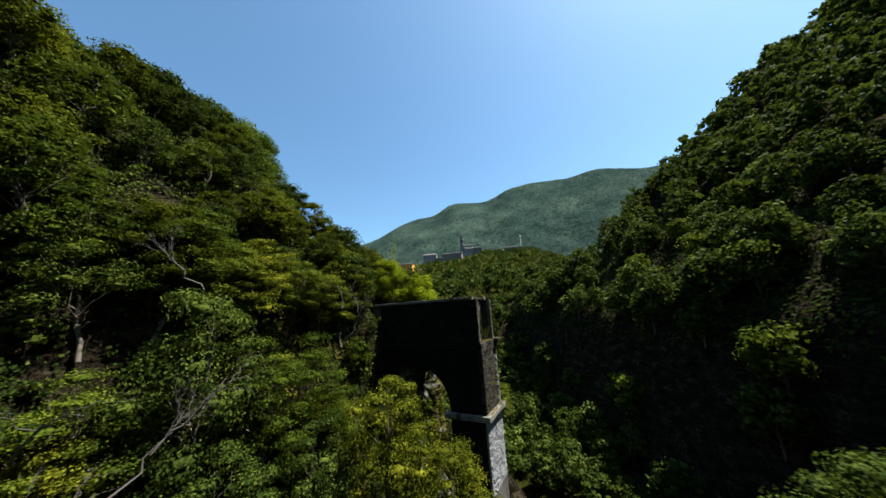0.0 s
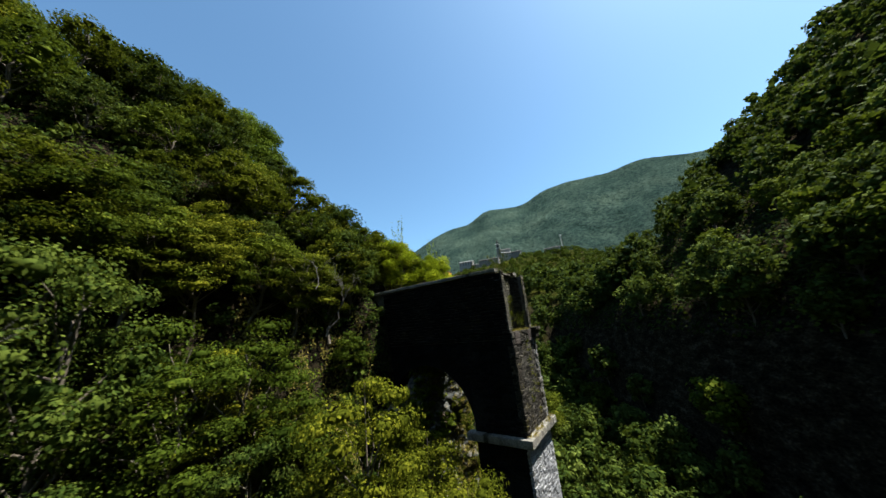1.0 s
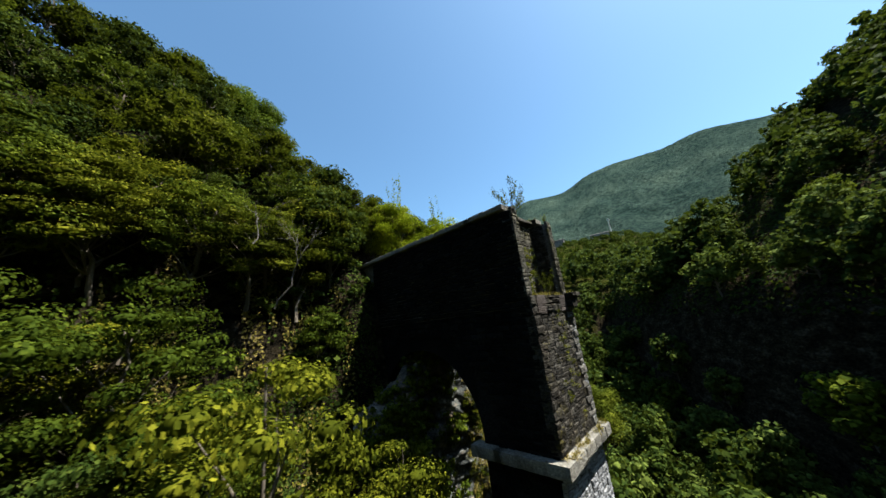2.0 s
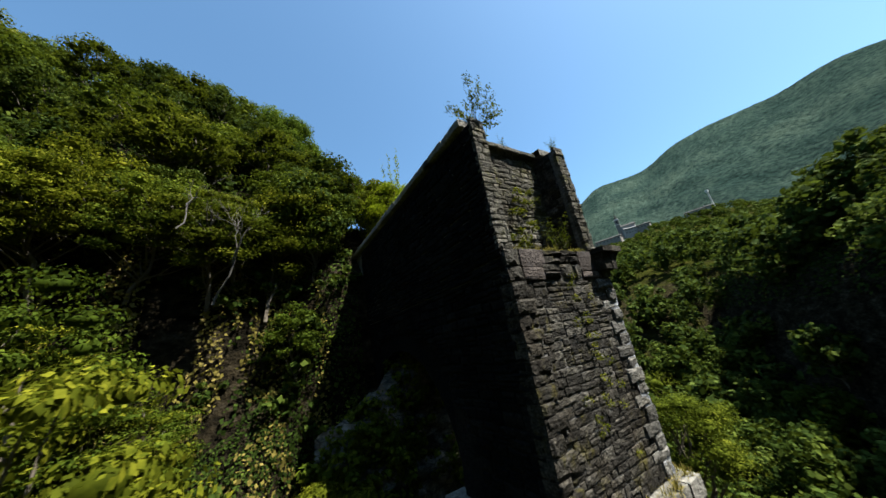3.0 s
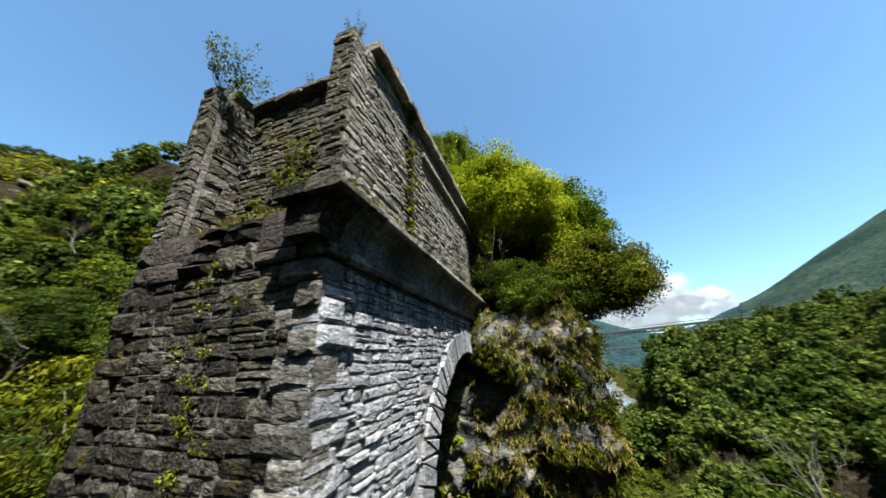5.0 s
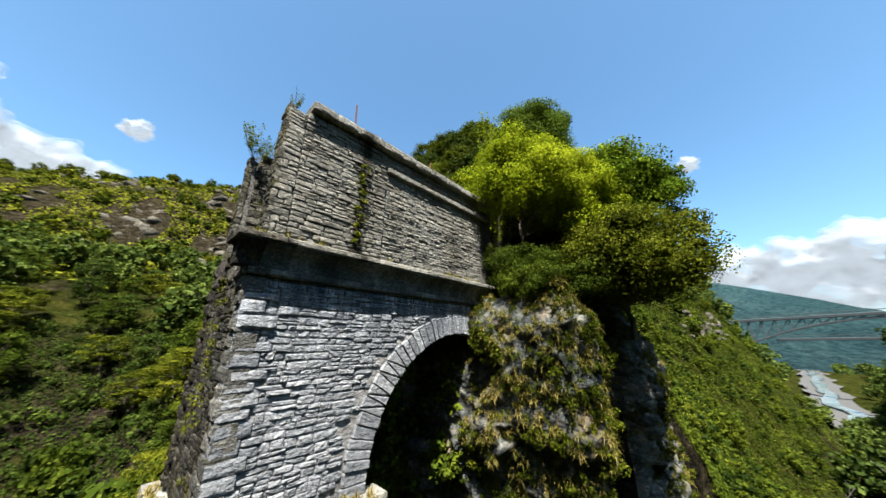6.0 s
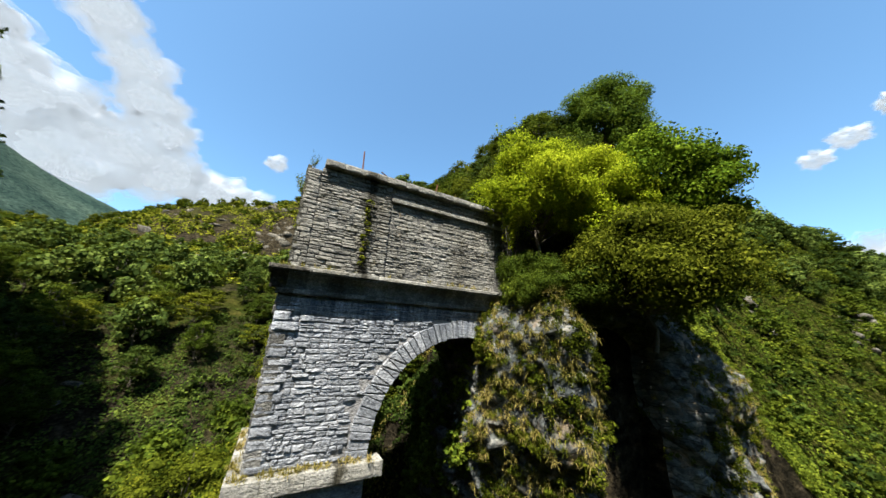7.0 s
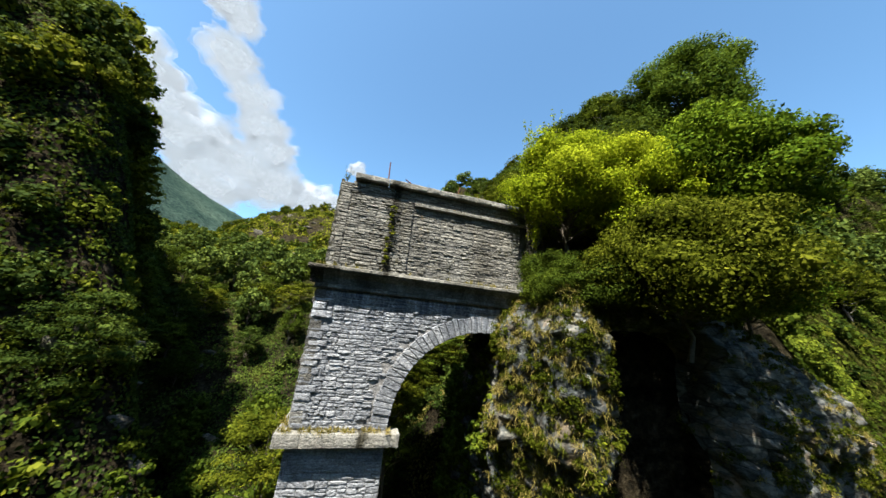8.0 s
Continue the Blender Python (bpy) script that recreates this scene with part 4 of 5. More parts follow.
def plant(protos, k, x, y, z, s, rot, label, group="", lean=(0, 0), name="tree", tall=1.0):
    me_t, me_c = protos[k % len(protos)]
    t = tagged(new(name), label, "tree" if name == "tree" else "bush", group)
    t.matrix_basis = pose(x, y, z, lean[0], lean[1], rot) @ Matrix.Diagonal((s, s, s * tall, 1))
    part_me("trunk" if name == "tree" else "stem", me_t, t)
    part_me("crown" if name == "tree" else "foliage", me_c, t)
    return t


NEAR = [tree_meshes(11 + i, 6.6, 2.8, 28, 160, 0.185, m, lo, fl) for i, (m, lo, fl) in enumerate([(LEAF, .15, .55), (LEAF_OLIVE, .15, .4), (LEAF, .1, .7), (LEAF_DARK, .15, .65), (LEAF_OLIVE, .2, .45)])]
FINE = [tree_meshes(21 + i, 6.6, 2.8, 32, 360, 0.112, m, .12, fl) for i, (m, fl) in enumerate([(LEAF_OLIVE, .32), (LEAF, .4), (LEAF_OLIVE, .36), (LEAF_DARK, .5)])]
FAR = [tree_meshes(31 + i, 9.0, 4.0, 25, 52, 0.62, m, .05, .8) for i, m in enumerate([LEAF_DARK, LEAF_WOOD, LEAF, LEAF_WOOD])]
rng = np.random.RandomState(5)


def scatter(x0, x1, y0, y1, gap, keep, rng):
    """Spots spread evenly over the ground's true, sloping area."""
    out = []
    for x in np.arange(x0, x1, gap):
        for y in np.arange(y0, y1, gap):
            if not (keep(x, y) or keep(x + gap / 2, y + gap / 2)):
                continue
            g = ground_h(np.array([x, x + gap, x]), np.array([y, y, y + gap]))
            steep = math.sqrt(1 + ((g[1] - g[0]) / gap) ** 2 + ((g[2] - g[0]) / gap) ** 2)
            for _ in range(int(min(4, steep) + rng.rand())):
                px, py = x + rng.uniform(-.5, .5) * gap, y + rng.uniform(-.5, .5) * gap
                if keep(px, py):
                    out.append((px, py, float(ground_h(px, py))))
    return out


def wood(name, spots, sets, label, mat, smin=.65, smax=1.25, category="woodland"):
    """Growth too thick or too far off to count: leaves joined into one mesh."""
    r = np.random.RandomState(77)
    vs, qs, base = [], [], 0
    for x, y, z in spots:
        v, q = sets[r.randint(len(sets))]
        s, a = r.uniform(smin, smax), r.uniform(0, 6.283)
        c, d = np.cos(a) * s, np.sin(a) * s
        vs.append(v @ np.array([[c, d, 0], [-d, c, 0], [0, 0, s * r.uniform(.85, 1.2)]]) + (x, y, z - .3))
        qs.append(q + base)
        base += len(v)
    return tagged(new(name, np_mesh(name, np.concatenate(vs), np.concatenate(qs), mat)), label, category, kind="stuff")


def crown_points(seed, height, crown, clumps, per, size, low=.05, flat=.7):
    return tree_meshes(seed, height, crown, clumps, per, size, LEAF_DARK, low, flat, raw=True)


def carpet(name, x0, x1, y0, y1, count, size, keep, mat, label, seed=8, category="undergrowth"):
    """Low leaves lying over the ground, too many to count."""
    r = np.random.RandomState(seed)
    x, y = r.uniform(x0, x1, count * 4), r.uniform(y0, y1, count * 4)
    ok = keep(x, y)
    x, y = x[ok], y[ok]
    h = .4
    z = ground_h(x, y)
    m = np.stack([(ground_h(x - h, y) - ground_h(x + h, y)) / (2 * h), (ground_h(x, y - h) - ground_h(x, y + h)) / (2 * h), np.ones(len(x))], -1)
    steep = np.linalg.norm(m, axis=1)
    m /= steep[:, None]
    pick = r.rand(len(x)) < steep / np.sort(steep)[-len(steep) // 8]
    p = (np.stack([x, y, z], -1) + m * (.11 + r.uniform(.02, .7, (len(x), 1)) * size))[pick][:count]
    v = blades(r, p, m[pick][:count], size)
    return tagged(new(name, np_mesh(name, v, np.arange(len(v)).reshape(-1, 4), mat)), label, category, kind="stuff")


def patchy(x, y, seed, scale, level=0.0):
    """True over uneven patches of ground."""
    return wave_noise(np.asarray(x, float), np.asarray(y, float), seed, scale, 4) > level


def bare_bank(x, y):
    return (x > -12.6) & (x < -10.6) & (y > -12) & (y < -8)


def clear(x, y, r):
    return math.hypot(x - 9, y + 26) > r


# wooded bank on the shaded side
for i, (x, y, z) in enumerate(scatter(-34, 1, -50, -4.6, 5.0, lambda x, y: x < min(.5, -14.1 - .8 * y) and (y > -36 or x < -15) and clear(x, y, 11), rng)):
    plant(FINE if math.hypot(x - 6, y + 16) < 20 else NEAR, i + rng.randint(5), x, y, z - .5, rng.uniform(.75, 1.1), rng.uniform(0, 360), "leafy green deciduous tree on the steep bank", "trees on the near bank")
for i, (x, y, z) in enumerate(scatter(-4, 3.5, -23, -6.5, 3.3, lambda x, y: x > -14.1 - .8 * y and -12 < ground_z(x, y) < -1.5 and clear(x, y, 10), rng)):
    plant(FINE, i + rng.randint(2), x, y, z - .5, rng.uniform(.5, .68), rng.uniform(0, 360), "small leafy tree low on the bank", "trees on the near bank")
SHRUB_FINE = [crown_points(85 + i, 1.3, .95, 5, 64, .12, 0, .75) for i in range(3)]
SHRUB = [crown_points(81 + i, 1.3, .95, 4, 24, .24, 0, .7) for i in range(4)]
under = scatter(-34, 9, -52, -3.0, 2.1, lambda x, y: clear(x, y, 6) and (True if not bare_bank(x, y) else patchy(x, y, 57, 3, .35)), rng)
# undergrowth in the dark leaf: shade between the crowns, given by colour
wood("undergrowth", [p for p in under if p[0] > -9 and p[1] > -15], SHRUB_FINE, "tangled leafy undergrowth beside the old wall", LEAF_DARK, .7, 1.4, "undergrowth")
wood("undergrowth", [p for p in under if not (p[0] > -9 and p[1] > -15)], SHRUB, "tangled leafy undergrowth covering the bank", LEAF_DARK, .7, 1.5, "undergrowth")


carpet("ground_cover", -36, 14, -56, -2.5, 75000, .22, lambda x, y: (ground_z(x, y) > -16) & ((x < -10) | (y < -17)) & patchy(x, y, 51, 7, -.6) & ~bare_bank(x, y), LEAF_DARK, "ivy and weeds covering the steep bank")
carpet("ground_cover", -11, 10, -18, -2.5, 75000, .12, lambda x, y: (ground_z(x, y) > -18) & patchy(x, y, 52, 4, -.6) & ~bare_bank(x, y), LEAF_DARK, "small-leaved weeds beside the old wall", 14)
carpet("ground_cover", -14, 48, -70, 8, 75000, .34, lambda x, y: (.809 * x + .588 * y > -16) & (ground_z(x, y) > -30) & ((x > 5) | (y < -40)) & patchy(x, y, 53, 6, -.5), LEAF_DARK, "dark ivy and weeds on the gorge walls", 9)
carpet("dry_grass", -14, 48, -70, 8, 50000, .3, lambda x, y: (.809 * x + .588 * y > -16) & (ground_z(x, y) > -30) & ((x > 5) | (y < -40)) & (y > -16) & patchy(x, y, 54, 5, .0), LEAF_OLIVE, "olive grass patches on the gorge walls", 19, "grass")
carpet("dry_grass", -15, -6, -14, -4, 7000, .18, lambda x, y: patchy(x, y, 55, 3), GRASS, "dry grass on the bare earth bank", 20, "grass")
carpet("ground_cover", -40, 80, -10, 110, 45000, .55, lambda x, y: (.809 * x + .588 * y > 36) & (.809 * x + .588 * y < 75), LEAF_DARK, "dark undergrowth of the hillside wood", 10)


# wood on the far side of the gorge
def hill(x, y):
    n = 0.809 * x + 0.588 * y
    if n < 36.5 and y < 60 and not patchy(x, y, 64, 10, .3):
        return False
    return (27 if y < 60 else 9) < n < 195 and 0.809 * y - 0.588 * x < 175 and clear(x, y, 18)


spots = scatter(-125, 190, -85, 185, 7.6, lambda x, y: hill(x, y) and math.hypot(x - 2, y) < 125, rng)
far = scatter(-125, 190, -85, 185, 10.0, lambda x, y: hill(x, y) and math.hypot(x - 2, y) >= 122, rng)
near = sorted(spots, key=lambda p: math.hypot(p[0] - 2, p[1] + 2))
for i, (x, y, z) in enumerate(near[:75]):
    plant(FAR, i + rng.randint(4), x, y, z - .6, rng.uniform(.7, 1.15), rng.uniform(0, 360), "dark green tree in the hillside wood", "hillside wood trees")
mid = near[75:]
MID = [crown_points(51 + i, 9, 4.1, 17, 25, 1.0, .05, .8) for i in range(4)]
HIGH = [crown_points(61 + i, 9, 4.6, 13, 17, 1.4, .05, .8) for i in range(3)]
wood("hillside_wood", mid[::3], MID, "dense dark green wood on the far side of the gorge", LEAF_DARK)
wood("hillside_wood", [p for i, p in enumerate(mid) if i % 3], MID, "dense green wood on the far side of the gorge", LEAF_WOOD)
wood("hillside_wood", far, HIGH, "dense green wood high on the hillside", LEAF_WOOD, .9, 1.5)

CLING = [crown_points(71 + i, 5.5, 2.7, 17, 42, 0.45, .05, .8) for i in range(3)]
wall = scatter(-12, 42, -46, 7, 3.9, lambda x, y: -4 < .809 * x + .588 * y < 20 and clear(x, y, 18), rng)
wood("cliff_wood", wall[::2], CLING, "green trees clinging to the steep gorge wall", LEAF_WOOD, .6, 1.15)
wood("cliff_wood", wall[1::2], CLING, "olive trees clinging to the steep gorge wall", LEAF_OLIVE, .6, 1.15)


wood("gorge_floor_wood", scatter(-4, 20, -34, -8, 4.6, lambda x, y: .809 * x + .588 * y < -2 and ground_z(x, y) < -8, rng), CLING, "leafy trees deep in the gorge", LEAF, .7, 1.1)


low = scatter(-84, 40, 24, 84, 4.3, lambda x, y: -36 < .809 * x + .588 * y < 28, rng)
wood("gorge_floor_wood", low[::4], CLING, "leafy bushes and trees low in the gorge", LEAF_WOOD, .7, 1.4)
# most of these take the dark leaf, so their colour holds the gorge's shade
wood("gorge_floor_wood", [p for i, p in enumerate(low) if i % 4], CLING, "dark leafy trees low in the gorge", LEAF_DARK, .7, 1.5)


talus = scatter(0, 27, -17, 7, 2.3, lambda x, y: -9 < .809 * x + .588 * y < 17 and patchy(x, y, 66, 6, -.3), rng)
wood("talus_shrubs", talus[::2], SHRUB, "sunlit shrubs over the foot of the crag", LEAF_BUSH, .7, 1.7, "undergrowth")
wood("talus_shrubs", talus[1::2], SHRUB, "green shrubs over the foot of the crag", LEAF, .7, 1.7, "undergrowth")


# upstream: trees in the gorge, then scrub on the rocky slope
def upstream(x, y):
    return 0.809 * x + 0.588 * y < 4 and y < -64


up_trees = scatter(-16, 40, -66, -32, 6.2, lambda x, y: 0.809 * x + 0.588 * y < 3 and clear(x, y, 10), rng)
for i, (x, y, z) in enumerate(up_trees):
    plant(NEAR[2:4] + FAR[1:2] + NEAR[:2], i + rng.randint(4), x, y, z - .6, rng.uniform(.85, 1.25), rng.uniform(0, 360), "green leafy tree in the upstream gorge", "upstream gorge trees")

wood("gorge_wood", scatter(-60, 60, -96, -60, 6.4, upstream, rng), MID, "green trees filling the upstream gorge", LEAF_WOOD, .5, .95)


def scrub_zone(x, y):
    r = math.hypot(x, y)
    return 90 < r < 262 and 0.809 * x + 0.588 * y < 14 and (wave_noise(np.array(x), np.array(y), 45, 34, 4) < .2 or r > 228)


carpet("slope_cover", -150, 140, -255, -70, 55000, 1.15, lambda x, y: (.809 * x + .588 * y < 16) & (wave_noise(x, y, 45, 34, 4) < .18), LEAF_OLIVE, "low scrub and grass over the rocky slope", 11)
SCRUB = [crown_points(65 + i, 3.4, 2.7, 7, 10, 1.0, 0, .6) for i in range(3)]
scrub = scatter(-150, 150, -270, -80, 6.2, scrub_zone, rng)
wood("crest_wood", scatter(-150, 150, -262, -150, 6.0, lambda x, y: 222 < math.hypot(x, y) < 252 and .809 * x + .588 * y < 14 and patchy(x, y, 65, 20, -.5), rng), CLING, "small trees along the crest of the slope", LEAF_OLIVE, .8, 1.5)
wood("hill_scrub", scrub[::2], SCRUB, "scattered olive scrub on a rocky slope", LEAF_OLIVE, .5, 1.4, "scrub")
wood("hill_scrub", scrub[1::2], SCRUB, "scattered green scrub on a rocky slope", LEAF, .5, 1.4, "scrub")


def outcrops(name, spots, size, mat, label, seed):
    """Broken rock standing out of the slopes: angular lumps, longer along the slope's bedding."""
    r = np.random.RandomState(seed)
    vs, qs = [], []
    for k, (x, y, z) in enumerate(spots):
        v = BALL * r.uniform(.8, 1.25, (len(BALL), 1)) + r.normal(0, .1, (len(BALL), 3))
        for n in r.normal(size=(6, 3)):
            n /= np.linalg.norm(n)
            v = v - np.maximum(0, v @ n - r.uniform(.3, .6))[:, None] * n
        v = v * r.uniform(.5, 1.6) * size * np.array((1.3, .9, r.uniform(.5, 1.1)))
        a = .4 + r.normal(0, .35)
        c, d = math.cos(a), math.sin(a)
        vs.append(v @ np.array([[c, d, .25], [-d, c, 0], [-.25, 0, 1]]) + (x, y, z - .55 * size))
        qs.append(BALL_Q + len(BALL) * k)
    return tagged(new(name, np_mesh(name, np.concatenate(vs), np.concatenate(qs), mat)), label, "rocks", kind="stuff")


def brow(x):
    """Where the downstream slope breaks away from the hilltop."""
    return np.interp(x, [-110, -80, -60, -40, -26, -20, -16, -12, -8], [-1, -7, -12.5, -11, -7, 0, 5.8, 7.6, 8.0])


def rock_band(x, y):
    return y > brow(x) and .809 * x + .588 * y < 10 and (4 < ground_z(x, y) < 10) and patchy(x, y, 63, 14, -.1)


def crag_band(x, y):
    r = math.hypot(x, y)
    return 95 < r < 222 and .809 * x + .588 * y < 14 and wave_noise(np.array(x), np.array(y), 45, 34, 4) > .15


outcrops("rock_outcrop", scatter(-110, 110, -255, -80, 6.0, crag_band, rng), 2.3, ROCK_FACE, "grey-brown crags on the dry slope", 61)
outcrops("rock_outcrop", scatter(-10, 40, -62, 4, 2.6, lambda x, y: -8 < .809 * x + .588 * y < 14 and ground_z(x, y) < 3 and patchy(x, y, 62, 8, .1), rng), .8, ROCK_FACE, "dark crags on the gorge wall", 62)
outcrops("rock_outcrop", scatter(-105, -45, -14, 20, 1.35, rock_band, rng), .8, ROCK_FACE, "band of grey rock across the green slope", 63)


# downstream flank: low green growth
def flank(x, y):
    return y > brow(x) + .7 and 0.809 * x + 0.588 * y < 14


carpet("slope_cover", -112, -26, -14, 34, 110000, .24, lambda x, y: patchy(x, y, 67, 5, -.45) & (y > brow(x)) & (.809 * x + .588 * y < 16), LEAF, "olive-green grass and weeds on the slope", 12)
carpet("slope_cover", -32, -5, -6, 24, 110000, .15, lambda x, y: (y > brow(x)) & patchy(x, y, 69, 4, -.3) & ((y > 8) | (x < -26) | patchy(x, y, 70, 2, .8)), LEAF, "green weeds on the slope beside the cliff", 13)
low = scatter(-90, -5, -14, 40, 1.9, lambda x, y: flank(x, y) and math.hypot(x, y) < 90 and patchy(x, y, 58, 6, -.5 if y > 8 or x < -27 else .1), rng)
close = [p for p in low if p[0] > -30 and p[1] < 26]
wide = [p for p in low if not (p[0] > -30 and p[1] < 26)]
wood("slope_growth", close[::2], SHRUB_FINE, "bright low shrubs and weeds beside the cliff", LEAF_BUSH, .4, 1.0, "undergrowth")
wood("slope_growth", close[1::2], SHRUB_FINE, "fresh green shrubs and weeds beside the cliff", LEAF, .4, 1.0, "undergrowth")
wood("slope_growth", wide[::3], SHRUB, "olive low shrubs and weeds down the slope", LEAF_BUSH, .5, 1.3, "undergrowth")
wood("slope_growth", wide[1::3], SHRUB, "green low shrubs and weeds down the slope", LEAF, .5, 1.5, "undergrowth")
wood("slope_growth", wide[2::3], SHRUB, "dark low shrubs down the slope", LEAF_DARK, .5, 1.6, "undergrowth")
ridge = scatter(-115, -36, -18, 14, 4.4, lambda x, y: ground_z(x, y) > 11 and y > brow(x) - 5, rng)
wood("ridge_wood", ridge[::2], CLING, "small green trees along the ridge", LEAF_WOOD, .6, 1.1)
wood("ridge_wood", ridge[1::2], CLING, "small dark trees along the ridge", LEAF_DARK, .6, 1.1)
slope_bush = scatter(-110, -18, -14, 30, 3.8, lambda x, y: flank(x, y) and patchy(x, y, 68, 9, .05), rng)
wood("slope_bushes", slope_bush[::2], CLING, "rounded green bushes on the slope", LEAF, .3, .75, "undergrowth")
wood("slope_bushes", slope_bush[1::2], CLING, "olive bushes on the slope", LEAF_BUSH, .25, .65, "undergrowth")
wood("slope_wood", scatter(-140, -30, 20, 110, 6.2, lambda x, y: flank(x, y) and math.hypot(x, y) >= 70 and y > 24, rng), MID, "green trees along the lower valley", LEAF_WOOD, .5, .85)


def village_slope(x, y):
    a, r = math.degrees(math.atan2(-x, y)), math.hypot(x, y)
    return -10 < a < 75 and 78 < r < (318 if 19 < a < 47 else 400) and not (hill(x, y) and r < 185)


def village_near(x, y):
    return village_slope(x, y) and math.hypot(x, y) < 170


wood("village_wood", scatter(-170, 40, 20, 175, 7.6, village_near, rng), MID, "green trees on the slope below the village", LEAF_WOOD, .6, 1.05)
slope_spots = scatter(-330, 70, 30, 405, 10.4, lambda x, y: village_slope(x, y) and math.hypot(x, y) >= 166, rng)
wood("village_wood", slope_spots[::2], HIGH, "green trees filling the slope up to the village", LEAF_WOOD, .55, .92)
wood("village_wood", slope_spots[1::2], HIGH, "fresh green trees filling the slope up to the village", LEAF, .55, .92)


# river bed down the valley
RIVER = ((-120, 33), (-157, 37), (-183, 37), (-250, 44), (-323, 53), (-420, 64), (-533, 76))


def river_y(x):
    return np.interp(-np.asarray(x, float), [-p[0] for p in RIVER], [p[1] for p in RIVER])


def ribbon(name, half, lift, mat, label):
    xs = -np.linspace(125, 530, 90)
    ys = river_y(xs) + wave_noise(xs, xs * 0, 12, 50, 3) * 2
    wide = half * (1 + .35 * wave_noise(xs, xs * 0, 14, 40, 3))
    z = np.minimum(ground_z(xs, ys - 6), ground_z(xs, ys + 6)) + lift
    v = np.concatenate([np.stack([xs, ys + k * wide, z + (.3 if abs(k) > .8 else 0)], -1) for k in (-1, -.5, 0, .5, 1)])
    i = np.arange(5 * len(xs)).reshape(5, -1)
    q = np.stack([i[:-1, :-1], i[:-1, 1:], i[1:, 1:], i[1:, :-1]], -1).reshape(-1, 4)
    tagged(new(name, np_mesh(name, v, q, mat, True)), label, "river", kind="structure")


ribbon("river_bed", 6, 1.2, GRAVEL, "pale stony river bed in the valley")
ribbon("water", 2, 1.45, WATER, "shallow river water among pale stones")


def valley(x, y):
    a = math.degrees(math.atan2(-x, y))
    return 55 < a < 110 and 105 < math.hypot(x, y) < 430 and abs(y - float(river_y(x))) > 12


wood("valley_wood", scatter(-430, -80, -60, 190, 15.5, valley, rng), HIGH, "dark green trees along the valley floor", LEAF_WOOD, .6, 1.1)

# knoll above the abutment
YOUNG = tree_meshes(91, 6.4, 2.9, 76, 800, 0.095, LEAF_BRIGHT, .05, .72)
BROAD = tree_meshes(92, 6.4, 3.5, 76, 760, 0.12, LEAF_FRESH, .05, .68)
OLIVE = tree_meshes(95, 4.4, 3.2, 90, 700, 0.09, LEAF_MOSS, .0, .72)
SMALL = tree_meshes(96, 3.0, 2.2, 36, 700, 0.08, LEAF, .0, .6)
plant([OLIVE], 0, -12.2, 6.7, 4.3, 1.2, 20, "dense olive-green bush overhanging the cliff", name="bush", tall=.92)
plant([SMALL], 0, -8.9, 4.3, 4.6, .7, 70, "dense green bush at the cliff top", name="bush")
plant([SMALL], 0, -10.1, 5.2, 4.6, .85, 200, "dense green bush at the cliff top", name="bush")
plant([SMALL], 0, -9.5, 3.3, 5.3, .8, 310, "dense green bush at the cliff top", name="bush")
plant([SMALL], 0, -9.6, 2.2, 6.6, .5, 130, "dense green bush against the parapet end", name="bush")
plant([YOUNG], 0, -10.2, 3.4, 7.2, 1.05, 0, "bright yellow-green young tree on the knoll")
plant([YOUNG], 0, -12.8, 1.4, 9.2, 1.05, 120, "bright yellow-green young tree on the knoll")
plant([YOUNG], 0, -12.4, 4.9, 6.9, 1.0, 200, "bright yellow-green young tree on the knoll")
plant([BROAD], 0, -15.5, 6.3, 7.4, 1.12, 40, "green broad tree with dense leaves on the knoll")
plant([BROAD], 0, -18.6, 5.0, 4.6, .85, 90, "green broad tree with dense leaves on the knoll")
for i, (x, y, z) in enumerate(scatter(-40, -13, -5, 10, 4.4, lambda x, y: y < np.interp(x, [-40, -20, -14, -12], [7, 8.5, 6.5, 5]) and math.hypot(x + 34, y + 5.4) > 3 and (x > -17 or ground_z(x, y) > 6.5), rng)):
    plant(NEAR, i + rng.randint(6), x, y, z - .5, rng.uniform(.6, .95), rng.uniform(0, 360), "leafy green tree on the hill behind the abutment", "trees behind the abutment")
for i, (x, y, k) in enumerate(((-18.5, 4.6, .75), (-20.5, 2.6, .8), (-22.5, .8, .85), (-25, -1.0, .9), (-27, -1.6, .8), (-22.4, 1.6, .7))):
    plant(FINE, i, x, y, float(ground_h(x, y)) - .4, k, 70 * i, "small leafy tree on the ridge beside the cliff", "ridge trees")
CREST = tree_meshes(103, 14.0, 5.3, 90, 720, 0.18, LEAF_FRESH_DARK, .02, .8, .76)
DOME = tree_meshes(99, 8.5, 5.0, 52, 240, 0.32, LEAF_DARK, .0, .7)
plant([CREST], 0, -34.0, -5.4, 22.0, 1.26, 0, "tall dark green tree with a domed crown")
for x, y, k, r in ((-33, -11.5, 1.0, 80), (-30, -17, .84, 160), (-28, -24.5, .7, 230)):
    plant([DOME], 0, x, y, float(ground_z(x, y)) - .8, k, r, "broad dark green tree on the hill crest")

for i, (x, y) in enumerate(((-12.4, -4.4), (-13.6, -5.8), (-12.5, -8), (-15, -4.8))):
    plant(NEAR, i, x, y, float(ground_z(x, y)) - .4, .7 + .05 * (i % 4), 50 * i, "leafy green deciduous tree on the steep bank", "trees on the near bank")

